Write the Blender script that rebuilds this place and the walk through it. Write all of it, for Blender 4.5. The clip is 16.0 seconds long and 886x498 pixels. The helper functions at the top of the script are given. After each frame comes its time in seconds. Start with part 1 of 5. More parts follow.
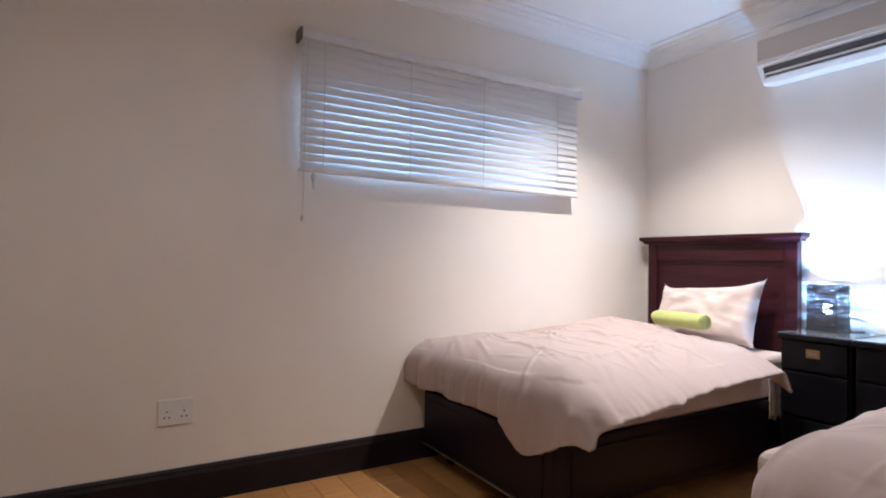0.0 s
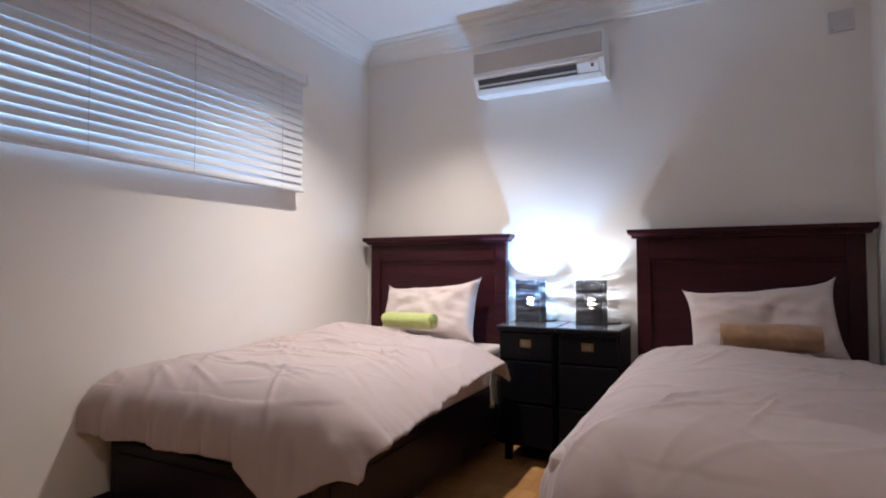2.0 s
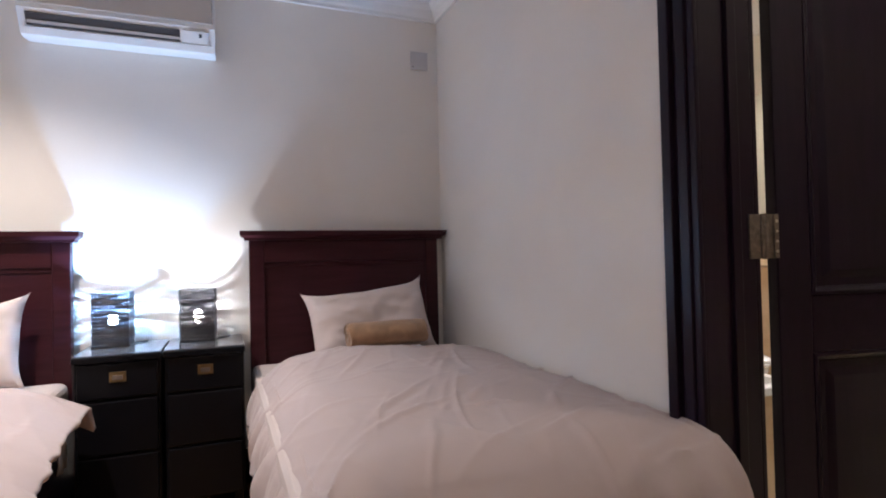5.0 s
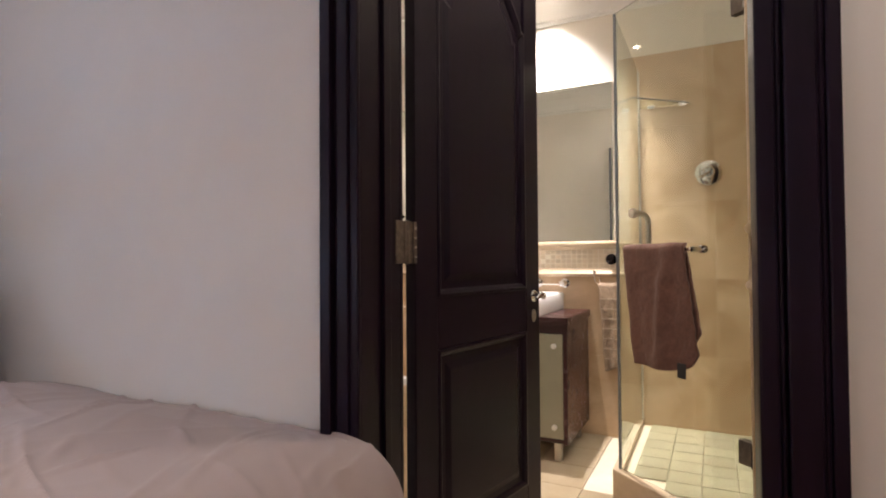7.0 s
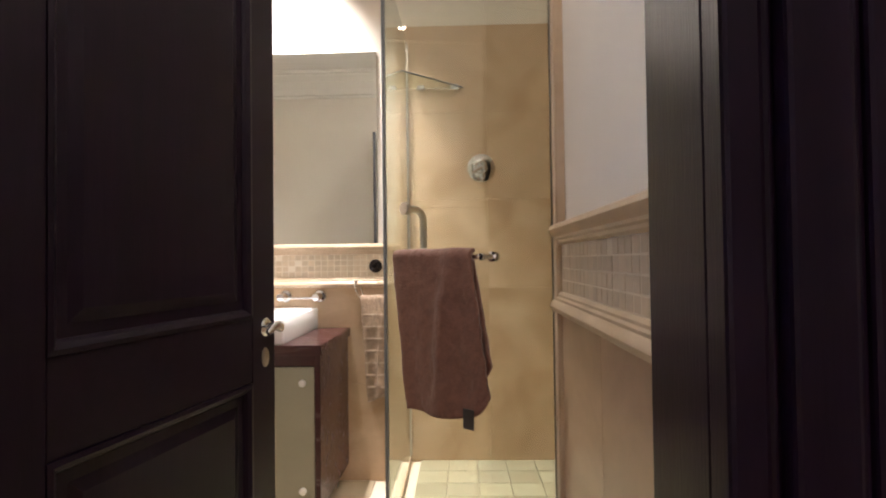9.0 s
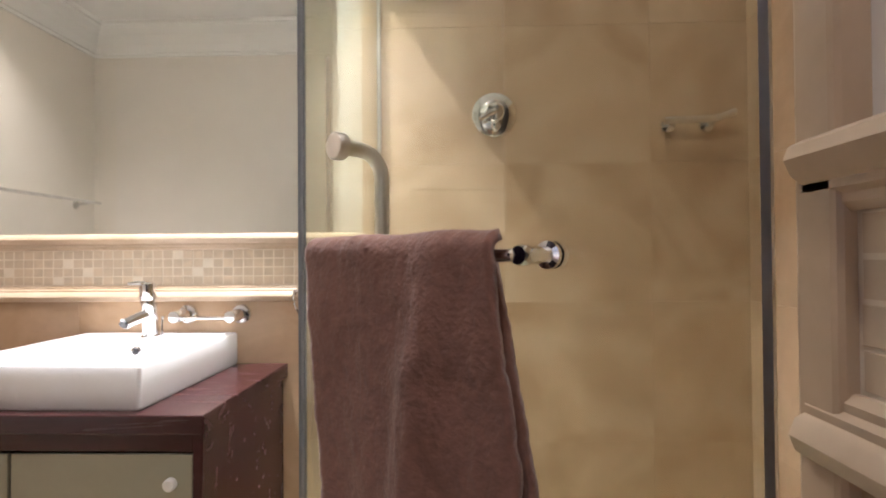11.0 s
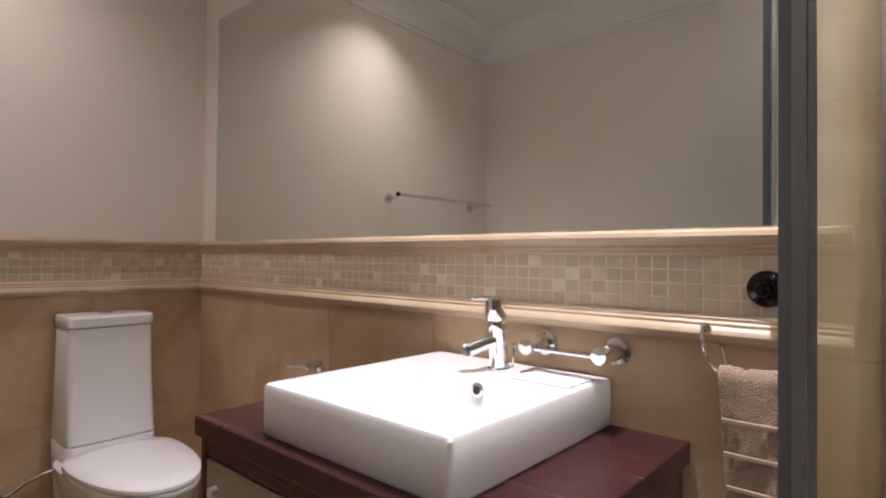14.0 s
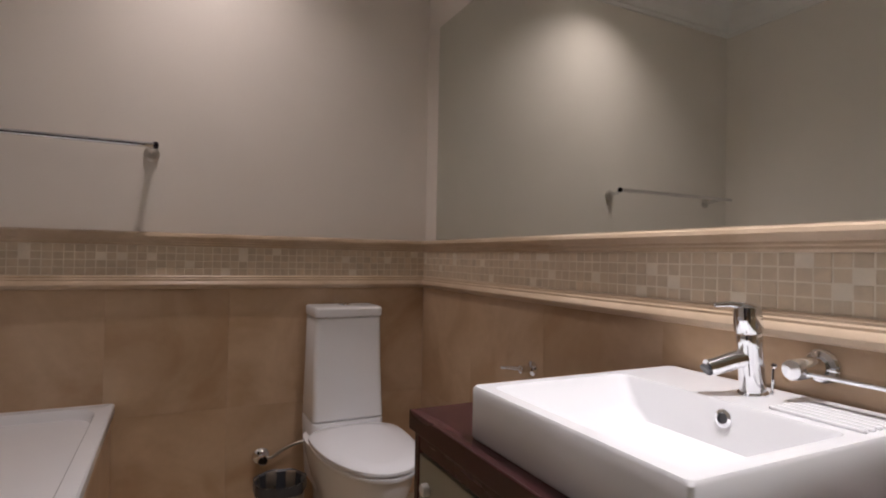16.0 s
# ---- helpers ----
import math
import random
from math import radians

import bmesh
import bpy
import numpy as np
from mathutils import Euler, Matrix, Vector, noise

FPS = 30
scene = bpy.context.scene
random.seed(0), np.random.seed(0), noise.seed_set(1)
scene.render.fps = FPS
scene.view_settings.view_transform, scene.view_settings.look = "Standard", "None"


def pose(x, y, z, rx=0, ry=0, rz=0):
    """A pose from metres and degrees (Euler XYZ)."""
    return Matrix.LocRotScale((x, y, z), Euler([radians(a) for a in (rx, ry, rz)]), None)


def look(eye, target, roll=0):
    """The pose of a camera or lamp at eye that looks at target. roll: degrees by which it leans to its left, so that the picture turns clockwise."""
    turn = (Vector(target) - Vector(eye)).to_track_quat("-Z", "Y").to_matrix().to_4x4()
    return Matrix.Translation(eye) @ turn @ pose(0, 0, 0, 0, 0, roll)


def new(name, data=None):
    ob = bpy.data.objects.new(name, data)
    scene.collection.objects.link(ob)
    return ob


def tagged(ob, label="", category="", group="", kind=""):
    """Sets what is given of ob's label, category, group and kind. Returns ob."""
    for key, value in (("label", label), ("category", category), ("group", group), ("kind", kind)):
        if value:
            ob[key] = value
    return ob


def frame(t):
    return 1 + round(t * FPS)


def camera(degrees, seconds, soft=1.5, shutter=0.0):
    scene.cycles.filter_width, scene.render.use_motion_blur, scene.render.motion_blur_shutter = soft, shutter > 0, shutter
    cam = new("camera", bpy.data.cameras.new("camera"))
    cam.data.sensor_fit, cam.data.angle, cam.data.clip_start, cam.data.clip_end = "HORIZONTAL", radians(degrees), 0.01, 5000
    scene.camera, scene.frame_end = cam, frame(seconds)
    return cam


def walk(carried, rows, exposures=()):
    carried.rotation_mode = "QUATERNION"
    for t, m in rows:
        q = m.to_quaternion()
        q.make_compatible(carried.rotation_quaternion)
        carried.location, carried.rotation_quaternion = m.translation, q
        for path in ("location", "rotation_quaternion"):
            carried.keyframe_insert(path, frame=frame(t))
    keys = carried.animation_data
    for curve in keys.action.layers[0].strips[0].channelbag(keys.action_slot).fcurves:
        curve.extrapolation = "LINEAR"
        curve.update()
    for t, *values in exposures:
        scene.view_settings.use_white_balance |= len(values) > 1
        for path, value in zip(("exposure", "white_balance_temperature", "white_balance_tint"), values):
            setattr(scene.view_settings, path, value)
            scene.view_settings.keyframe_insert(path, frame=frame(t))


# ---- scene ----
cam = camera(78.2, 16.0, soft=2.0, shutter=0.0)
# seconds, x, y, z, yaw, pitch, roll
PATH = [
    (0, 0.4917, -0.0674, 1.1457, -30.8, 1.16, -0.81),
    (0.5, 0.4981, 0.0789, 1.1349, -40.53, 1.44, -0.54),
    (1, 0.5123, 0.1832, 1.1308, -49.19, 1.73, -0.33),
    (1.5, 0.5316, 0.2727, 1.1302, -55.95, 1.76, -0.13),
    (2, 0.5829, 0.3778, 1.1287, -63.09, 1.81, 0.18),
    (2.5, 0.6114, 0.4529, 1.1227, -71.05, 2, 0.26),
    (3, 0.63, 0.5556, 1.1175, -80.1, 2.21, 0.42),
    (5.5, 0.9192, 0.9851, 1.175, -122.41, 0.85, 0.93),
    (6, 1.0035, 1.0026, 1.1606, -134.85, 1.21, 0.41),
    (6.5, 1.0752, 1.0036, 1.1522, -146.38, 1.37, 0.61),
    (7, 1.1275, 0.9063, 1.1522, -153.53, 1.23, 0.39),
    (7.5, 1.1992, 0.7532, 1.1545, -161.23, 1.31, 0.52),
    (7.8, 1.2153, 0.67, 1.1603, -165.94, 1.42, 0.35),
    (8, 1.2337, 0.5836, 1.1624, -168.64, 1.32, 0.54),
    (8.5, 1.2476, 0.3643, 1.1767, -174.53, 1.36, 0.78),
    (9, 1.2689, 0.1665, 1.1833, -178.13, 1.14, 0.71),
    (9.5, 1.2833, -0.0952, 1.1842, -180.19, 1.03, 0.82),
    (9.7, 1.2604, -0.2128, 1.1914, -179.94, 1.04, 0.62),
    (11.8, 1.3033, -1.2143, 1.1902, -173.73, 0.65, 0.92),
    (12, 1.3258, -1.2760, 1.1976, -170.19, 0.88, 0.46),
    (12.5, 1.3780, -1.3904, 1.2001, -160.22, 1.06, -0.18),
    (13, 1.4174, -1.4573, 1.2057, -152.24, 0.93, -0.76),
    (13.5, 1.4688, -1.5209, 1.2068, -144.77, 0.90, -0.51),
    (14, 1.5066, -1.5529, 1.2090, -138.87, 0.90, -0.59),
    (14.5, 1.5461, -1.5701, 1.2117, -133.66, 0.83, -0.67),
    (15, 1.5712, -1.6045, 1.2017, -127.37, 0.88, -0.86),
    (15.5, 1.5793, -1.6271, 1.1967, -121.07, 0.91, -1.01),
    (16, 1.5931, -1.6334, 1.1950, -116.24, 0.84, -1.11),
]
walk(cam, [(t, pose(x, y, z, 90 + pitch, roll, yaw)) for t, x, y, z, yaw, pitch, roll in PATH],
     [(0.0, 1.46, 6250, 11), (0.6, 1.44, 6250, 11), (1.5, 1.15, 6250, 11), (2.4, 1.02, 6300, 11), (3.0, 1.15, 6350, 11), (5.5, 1.33, 6300, 12), (6.5, 1.36, 6600, 14), (8.0, 1.55, 6500, 14), (8.7, 1.48, 6450, 14), (9.5, 1.52, 6350, 14), (12.0, 1.62, 5800, 14), (13.2, 1.34, 5850, 16), (14.5, 0.14, 6100, 19), (15.5, -0.05, 6050, 19), (16.0, 0.08, 6050, 19)])

# ---------------------------------------------------------------- plan, in metres
X_HEAD = 3.975            # wall behind the headboards
Y_WIN = 2.73              # window wall
Y_DOOR = -0.32            # bedroom face of the wall with the bathroom door
Y_BATH = -0.465           # bathroom face of the same wall
X_WEST = -0.9             # closing wall behind the start of the walk
X_RET = 0.825             # end of the door wall at the entrance recess
Y_REC = -1.12             # end of the entrance recess
X_R = 1.004               # bathroom wall beside the door
Y_RE = -1.31              # its end at the shower
X_SH = 0.29               # far side wall of the shower
Y_M = -2.78               # mirror wall, and back wall of the shower
X_T = 4.140               # wall behind the toilet
CEIL, CEIL_B = 2.76, 3.0
WALL_TOP = 3.08
Z_TILE = 2.458             # top of the shower's tiles
Z_MIR, Z_DADO = 1.275, 1.04
G0, G1 = (1.551, -1.856), (1.0, -1.372)   # shower door: free edge, hinge edge

# ---------------------------------------------------------------- light
world = bpy.data.worlds.new("dusk")
scene.world = world
world.use_nodes = True
wn = world.node_tree.nodes
sky = wn.new("ShaderNodeTexSky")
sky.sky_type, sky.sun_disc = "NISHITA", False
sky.sun_elevation, sky.sun_rotation = radians(22), radians(180)
world.node_tree.links.new(sky.outputs[0], wn["Background"].inputs[0])
wn["Background"].inputs[1].default_value = 0.15


def lamp(name, kind, at, power, colour, size=0.05, angle=90, blend=0.6, target=None):
    d = bpy.data.lights.new(name, kind)
    d.energy, d.color = power, colour
    d.shadow_soft_size = size
    if kind == "SPOT":
        d.spot_size, d.spot_blend = radians(angle), blend
    ob = new(name, d)
    ob.matrix_world = look(at, target or (at[0], at[1], at[2] - 1))
    return ob


WARM, BATHW = (1.0, 0.91, 0.83), (1.0, 0.91, 0.82)
# the second bedroom lamp is added fill for the walls, not a known fitting
BED_DOWN = [(3.02, 1.84), (0.60, 0.72)]
# basin and toilet lamps follow their scallops; entry and shower lamps are added fill
BATH_DOWN = [(2.15, -2.56), (3.755, -1.72), (1.46, -0.88), (0.85, -2.2)]
DOWN_POWER = [108, 19, 155, 42, 14, 3.5]
DOWN_COLOUR = [WARM, WARM, (1.0, 0.95, 0.88), (1.0, 0.87, 0.76), BATHW, BATHW]
DOWN_ANGLE = [108, 170, 95, 112, 170, 115]
LAMPS = [(3.848, 1.425, (0.28, 0.56, 1.0), 23.0), (3.848, 1.055, (0.82, 0.90, 1.0), 6.0)]

# daylight in the window's opening, outside the pane
dusk = bpy.data.lights.new("window_daylight", "AREA")
dusk.shape, dusk.size, dusk.size_y = "RECTANGLE", 1.50, 0.42
dusk.energy, dusk.color = 4.8, (0.42, 0.66, 1.0)
new("window_daylight", dusk).matrix_world = look((2.165, 2.73 + 0.21, 1.87), (2.165, 0.0, 1.87))


# ---------------------------------------------------------------- mesh helpers
def bm_box(x0, x1, y0, y1, z0, z1, bevel=0.0, bm=None, seg=2):
    own = bmesh.new()
    vs = [own.verts.new(p) for p in ((x0, y0, z0), (x1, y0, z0), (x1, y1, z0), (x0, y1, z0), (x0, y0, z1), (x1, y0, z1), (x1, y1, z1), (x0, y1, z1))]
    for f in ((3, 2, 1, 0), (4, 5, 6, 7), (0, 1, 5, 4), (1, 2, 6, 5), (2, 3, 7, 6), (3, 0, 4, 7)):
        own.faces.new([vs[i] for i in f])
    if bevel:
        bmesh.ops.bevel(own, geom=own.edges[:], offset=bevel, segments=seg, profile=0.5, affect="EDGES")
    return own if bm is None else join(bm, own)


def join(bm, other):
    me = bpy.data.meshes.new("tmp")
    other.to_mesh(me)
    other.free()
    bm.from_mesh(me)
    bpy.data.meshes.remove(me)
    return bm


def bm_poly(poly, z0, z1, bm=None, bevel=0.0):
    """A prism over a polygon in plan (counter-clockwise)."""
    own = bmesh.new()
    a = [own.verts.new((x, y, z0)) for x, y in poly]
    b = [own.verts.new((x, y, z1)) for x, y in poly]
    own.faces.new(a[::-1])
    own.faces.new(b)
    n = len(poly)
    for i in range(n):
        own.faces.new((a[i], a[(i + 1) % n], b[(i + 1) % n], b[i]))
    if bevel:
        bmesh.ops.bevel(own, geom=own.edges[:], offset=bevel, segments=2, profile=0.5, affect="EDGES")
    return own if bm is None else join(bm, own)


def bm_sweep(profile, path, bm=None, closed=False):
    """Carry a closed profile [(side, up)] along a level path of (x, y, z); side points to the right of the way, mitred."""
    own = bm or bmesh.new()
    rings = []
    n = len(path)
    for i, p in enumerate(path):
        p = Vector(p)
        d0 = (p - Vector(path[i - 1])).normalized() if i or closed else None
        d1 = (Vector(path[(i + 1) % n]) - p).normalized() if i < n - 1 or closed else None
        d0, d1 = d0 or d1, d1 or d0
        s0, s1 = Vector((d0.y, -d0.x, 0)), Vector((d1.y, -d1.x, 0))
        s = (s0 + s1)
        s = s / max(s.dot(s0), 1e-6)
        rings.append([own.verts.new(p + s * a + Vector((0, 0, b))) for a, b in profile])
    m = len(profile)
    for i in range(n if closed else n - 1):
        for j in range(m):
            own.faces.new((rings[i][j], rings[i][(j + 1) % m], rings[(i + 1) % n][(j + 1) % m], rings[(i + 1) % n][j]))
    if not closed:
        own.faces.new(rings[0][::-1])
        own.faces.new(rings[-1])
    bmesh.ops.recalc_face_normals(own, faces=own.faces[:])
    return own


def bm_tube(points, r, n=12, bm=None, cap=True):
    own = bm or bmesh.new()
    pts = [Vector(p) for p in points]
    rings, up = [], None
    for i, p in enumerate(pts):
        d = (pts[min(i + 1, len(pts) - 1)] - pts[max(i - 1, 0)]).normalized()
        if up is None:
            up = d.orthogonal().normalized()
        up = (up - d * up.dot(d)).normalized()
        side = d.cross(up)
        rr = r[i] if isinstance(r, (list, tuple)) else r
        rings.append([own.verts.new(p + (up * math.cos(a) + side * math.sin(a)) * rr) for a in (2 * math.pi * k / n for k in range(n))])
    for a, b in zip(rings, rings[1:]):
        for k in range(n):
            own.faces.new((a[k], a[(k + 1) % n], b[(k + 1) % n], b[k]))
    if cap:
        own.faces.new(rings[0][::-1])
        own.faces.new(rings[-1])
    return own


def bm_rings(rings, bm=None, cap0=True, cap1=True, loop=True):
    """Skin rings of points of equal count."""
    own = bm or bmesh.new()
    vs = [[own.verts.new(p) for p in ring] for ring in rings]
    n = len(vs[0])
    for a, b in zip(vs, vs[1:]):
        for k in range(n if loop else n - 1):
            own.faces.new((a[k], a[(k + 1) % n], b[(k + 1) % n], b[k]))
    if loop and cap0:
        own.faces.new(vs[0][::-1])
    if loop and cap1:
        own.faces.new(vs[-1])
    bmesh.ops.recalc_face_normals(own, faces=own.faces[:])
    return own


def bm_lathe(profile, at, axis=(0, 0, 1), n=32, bm=None):
    """Turn [(radius, height)] round an axis through the point at."""
    a = Vector(axis).normalized()
    u = a.orthogonal().normalized()
    v = a.cross(u)
    rings = [[Vector(at) + a * h + (u * math.cos(t) + v * math.sin(t)) * max(r, 1e-4) for t in (2 * math.pi * k / n for k in range(n))] for r, h in profile]
    return bm_rings(rings, bm)


def arc(centre, r, a0, a1, u, v, n=8):
    c, u, v = Vector(centre), Vector(u), Vector(v)
    return [c + (u * math.cos(radians(a)) + v * math.sin(radians(a))) * r for a in (a0 + (a1 - a0) * i / n for i in range(n + 1))]


def finish(ob, smooth=False):
    me = ob.data
    if smooth:
        me.shade_smooth()
        me.set_sharp_from_angle(angle=radians(38))
    return ob


def mesh(name, bm, material, smooth=False):
    me = bpy.data.meshes.new(name)
    bm.to_mesh(me)
    bm.free()
    me.materials.append(material)
    return finish(new(name, me), smooth)


def part(name, bm, material, parent, label="", smooth=False):
    """One mesh under a thing or under a part, built in world metres."""
    ob = mesh(name, bm, material, smooth)
    ob.parent = parent
    bpy.context.view_layer.update()
    ob.matrix_parent_inverse = parent.matrix_world.inverted()
    return tagged(ob, label) if label else ob


def thing(name, label, category, group="", at=(0, 0, 0)):
    ob = new(name)
    ob.empty_display_size = 0.1
    ob.location = at
    return tagged(ob, label, category, group)


def structure(name, bm, material, label, category="", smooth=False):
    return tagged(mesh(name, bm, material, smooth), label, category, kind="structure")


# ---------------------------------------------------------------- materials
def material(name, colour, rough=0.5, metal=0.0, vary=0.06, scale=3.0, fine=60.0, bump=0.1, coat=0.0, per_piece=0.0, stretch=(1, 1, 1), sheen=0.0, second=None, contrast=1.0, rough_vary=0.06, depth=0.002, spec=0.5):
    """A surface with variation at two scales, fine relief and, if wanted, a tint for each piece."""
    m = bpy.data.materials.new(name)
    m.use_nodes = True
    nt, n = m.node_tree, m.node_tree.nodes
    b = n["Principled BSDF"]
    b.inputs["Metallic"].default_value = metal
    b.inputs["Coat Weight"].default_value = coat
    b.inputs["Specular IOR Level"].default_value = spec
    b.inputs["Coat Roughness"].default_value = 1.0
    b.inputs["Sheen Weight"].default_value = sheen
    tc, mp = n.new("ShaderNodeTexCoord"), n.new("ShaderNodeMapping")
    mp.inputs["Scale"].default_value = stretch
    nt.links.new(tc.outputs["Object"], mp.inputs[0])
    big, small = n.new("ShaderNodeTexNoise"), n.new("ShaderNodeTexNoise")
    for node, s, det in ((big, scale, 5), (small, fine, 3)):
        node.inputs["Scale"].default_value, node.inputs["Detail"].default_value = s, det
        nt.links.new(mp.outputs[0], node.inputs["Vector"])
    big.inputs["Distortion"].default_value = 1.0
    ramp = n.new("ShaderNodeValToRGB")
    c = Vector(colour)
    lo, hi = c * (1 - vary * 2), c * (1 + vary * 2)
    if second:
        lo, hi = Vector(second), c
    w = 0.22 / contrast
    ramp.color_ramp.elements[0].position, ramp.color_ramp.elements[1].position = 0.5 - w, 0.5 + w
    ramp.color_ramp.elements[0].color = (*[min(max(v, 0), 1) for v in lo], 1)
    ramp.color_ramp.elements[1].color = (*[min(max(v, 0), 1) for v in hi], 1)
    nt.links.new(big.outputs["Fac"], ramp.inputs[0])
    mix = n.new("ShaderNodeMix")
    mix.data_type, mix.blend_type = "RGBA", "MULTIPLY"
    mix.inputs["Factor"].default_value = 1.0
    grey = n.new("ShaderNodeMapRange")
    grey.inputs["To Min"].default_value, grey.inputs["To Max"].default_value = 1 - vary, 1 + vary
    nt.links.new(small.outputs["Fac"], grey.inputs["Value"])
    nt.links.new(ramp.outputs[0], mix.inputs["A"])
    nt.links.new(grey.outputs[0], mix.inputs["B"])
    out = mix.outputs["Result"]
    if per_piece:
        info, hsv, mr = n.new("ShaderNodeObjectInfo"), n.new("ShaderNodeHueSaturation"), n.new("ShaderNodeMapRange")
        mr.inputs["To Min"].default_value, mr.inputs["To Max"].default_value = 1 - per_piece, 1 + per_piece
        nt.links.new(info.outputs["Random"], mr.inputs["Value"])
        nt.links.new(mr.outputs[0], hsv.inputs["Value"])
        nt.links.new(out, hsv.inputs["Color"])
        out = hsv.outputs[0]
        off = n.new("ShaderNodeVectorMath")
        off.operation = "MULTIPLY_ADD"
        comb = n.new("ShaderNodeCombineXYZ")
        for k in range(3):
            nt.links.new(info.outputs["Random"], comb.inputs[k])
        off.inputs[1].default_value = (17, 23, 31)
        nt.links.new(comb.outputs[0], off.inputs[0])
        nt.links.new(tc.outputs["Object"], off.inputs[2])
        nt.links.new(off.outputs[0], mp.inputs[0])
    nt.links.new(out, b.inputs["Base Color"])
    rr = n.new("ShaderNodeMapRange")
    rr.inputs["To Min"].default_value, rr.inputs["To Max"].default_value = max(rough - rough_vary, 0.02), min(rough + rough_vary, 1)
    nt.links.new(big.outputs["Fac"], rr.inputs["Value"])
    nt.links.new(rr.outputs[0], b.inputs["Roughness"])
    if bump:
        bp = n.new("ShaderNodeBump")
        bp.inputs["Strength"].default_value, bp.inputs["Distance"].default_value = bump, depth
        nt.links.new(small.outputs["Fac"], bp.inputs["Height"])
        nt.links.new(bp.outputs[0], b.inputs["Normal"])
    return m


def glow(name, colour, strength):
    m = bpy.data.materials.new(name)
    m.use_nodes = True
    b = m.node_tree.nodes["Principled BSDF"]
    b.inputs["Base Color"].default_value = (*colour, 1)
    b.inputs["Emission Color"].default_value = (*colour, 1)
    b.inputs["Emission Strength"].default_value = strength
    return m


def glass(name, colour=(0.96, 0.99, 0.97), rough=0.0, ior=1.45):
    m = bpy.data.materials.new(name)
    m.use_nodes = True
    b = m.node_tree.nodes["Principled BSDF"]
    b.inputs["Base Color"].default_value = (*colour, 1)
    b.inputs["Transmission Weight"].default_value = 1.0
    b.inputs["Roughness"].default_value = rough
    b.inputs["IOR"].default_value = ior
    return m


PAINT = material("wall_paint", (0.84, 0.79, 0.735), 0.62, vary=0.012, scale=1.3, fine=140, bump=0.08)
PAINT_B = material("bathroom_paint", (0.84, 0.785, 0.715), 0.55, vary=0.012, scale=1.3, fine=140, bump=0.08)
WHITE = material("ceiling_paint", (0.88, 0.87, 0.85), 0.6, vary=0.01, scale=1.5, fine=120, bump=0.05)
ESPRESSO = material("espresso_wood", (0.0110, 0.0048, 0.0130), 0.36, vary=0.12, scale=5, fine=45, bump=0.12, stretch=(6, 6, 0.5), spec=0.2)
ESPRESSO_H = material("espresso_wood_level", (0.0110, 0.0048, 0.0130), 0.36, vary=0.12, scale=5, fine=45, bump=0.12, stretch=(0.6, 6, 6), spec=0.2)
MAHOG = material("mahogany", (0.040, 0.0085, 0.0125), 0.4, vary=0.14, scale=4, fine=40, bump=0.1, stretch=(6, 0.5, 6), spec=0.2)
BLACKW = material("black_lacquer", (0.005, 0.005, 0.007), 0.3, vary=0.1, scale=5, fine=50, bump=0.05, spec=0.12)
SKIRT = material("skirting_paint", (0.016, 0.012, 0.015), 0.4, vary=0.1, scale=5, fine=50, bump=0.05, spec=0.2)
OAK = material("oak_board", (0.50, 0.26, 0.095), 0.36, vary=0.12, scale=3, fine=38, bump=0.1, stretch=(0.5, 8, 1), per_piece=0.22, second=(0.36, 0.17, 0.06))
DUVET = material("duvet_cotton", (0.44, 0.350, 0.330), 0.85, vary=0.02, scale=2.5, fine=420, bump=0.15, sheen=0.25)
PILLOW = material("pillow_cotton", (0.62, 0.52, 0.49), 0.85, vary=0.02, scale=3, fine=420, bump=0.15, sheen=0.25)
SHEET = material("white_sheet", (0.72, 0.69, 0.67), 0.85, vary=0.02, scale=4, fine=420, bump=0.15)
MATTRESS = material("mattress_ticking", (0.55, 0.47, 0.44), 0.9, vary=0.03, scale=5, fine=300, bump=0.1)
GREEN = material("lime_towel", (0.45, 0.50, 0.17), 0.95, vary=0.06, scale=14, fine=300, bump=0.9, sheen=0.4)
TAN = material("tan_towel", (0.33, 0.19, 0.105), 0.95, vary=0.12, scale=12, fine=300, bump=0.9, sheen=0.4)
BROWN = material("brown_terry", (0.225, 0.110, 0.084), 0.97, vary=0.08, scale=40, fine=150, bump=0.7, sheen=0.2, depth=0.003)
BEIGE_T = material("beige_terry", (0.36, 0.25, 0.17), 0.97, vary=0.12, scale=24, fine=340, bump=1.0, sheen=0.6, depth=0.004)
BROWN_BAND = material("towel_band", (0.50, 0.38, 0.28), 0.9, vary=0.06, scale=30, fine=260, bump=0.5)
TRAV = material("travertine", (0.62, 0.455, 0.305), 0.34, vary=0.06, scale=2.6, fine=34, bump=0.08, per_piece=0.035, stretch=(1, 1, 1.5), second=(0.46, 0.305, 0.178), contrast=1.3)
TRAV_L = material("travertine_moulding", (0.64, 0.50, 0.36), 0.36, vary=0.06, scale=4, fine=40, bump=0.1, second=(0.48, 0.35, 0.225))
MOSAIC = material("mosaic_stone", (0.62, 0.50, 0.36), 0.4, vary=0.06, scale=10, fine=80, bump=0.12, per_piece=0.06)
GROUT = material("grout", (0.78, 0.69, 0.56), 0.8, vary=0.05, scale=8, fine=150, bump=0.2)
FLOORT = material("floor_stone", (0.46, 0.375, 0.26), 0.4, vary=0.06, scale=5, fine=40, bump=0.1, per_piece=0.12, second=(0.40, 0.305, 0.195))
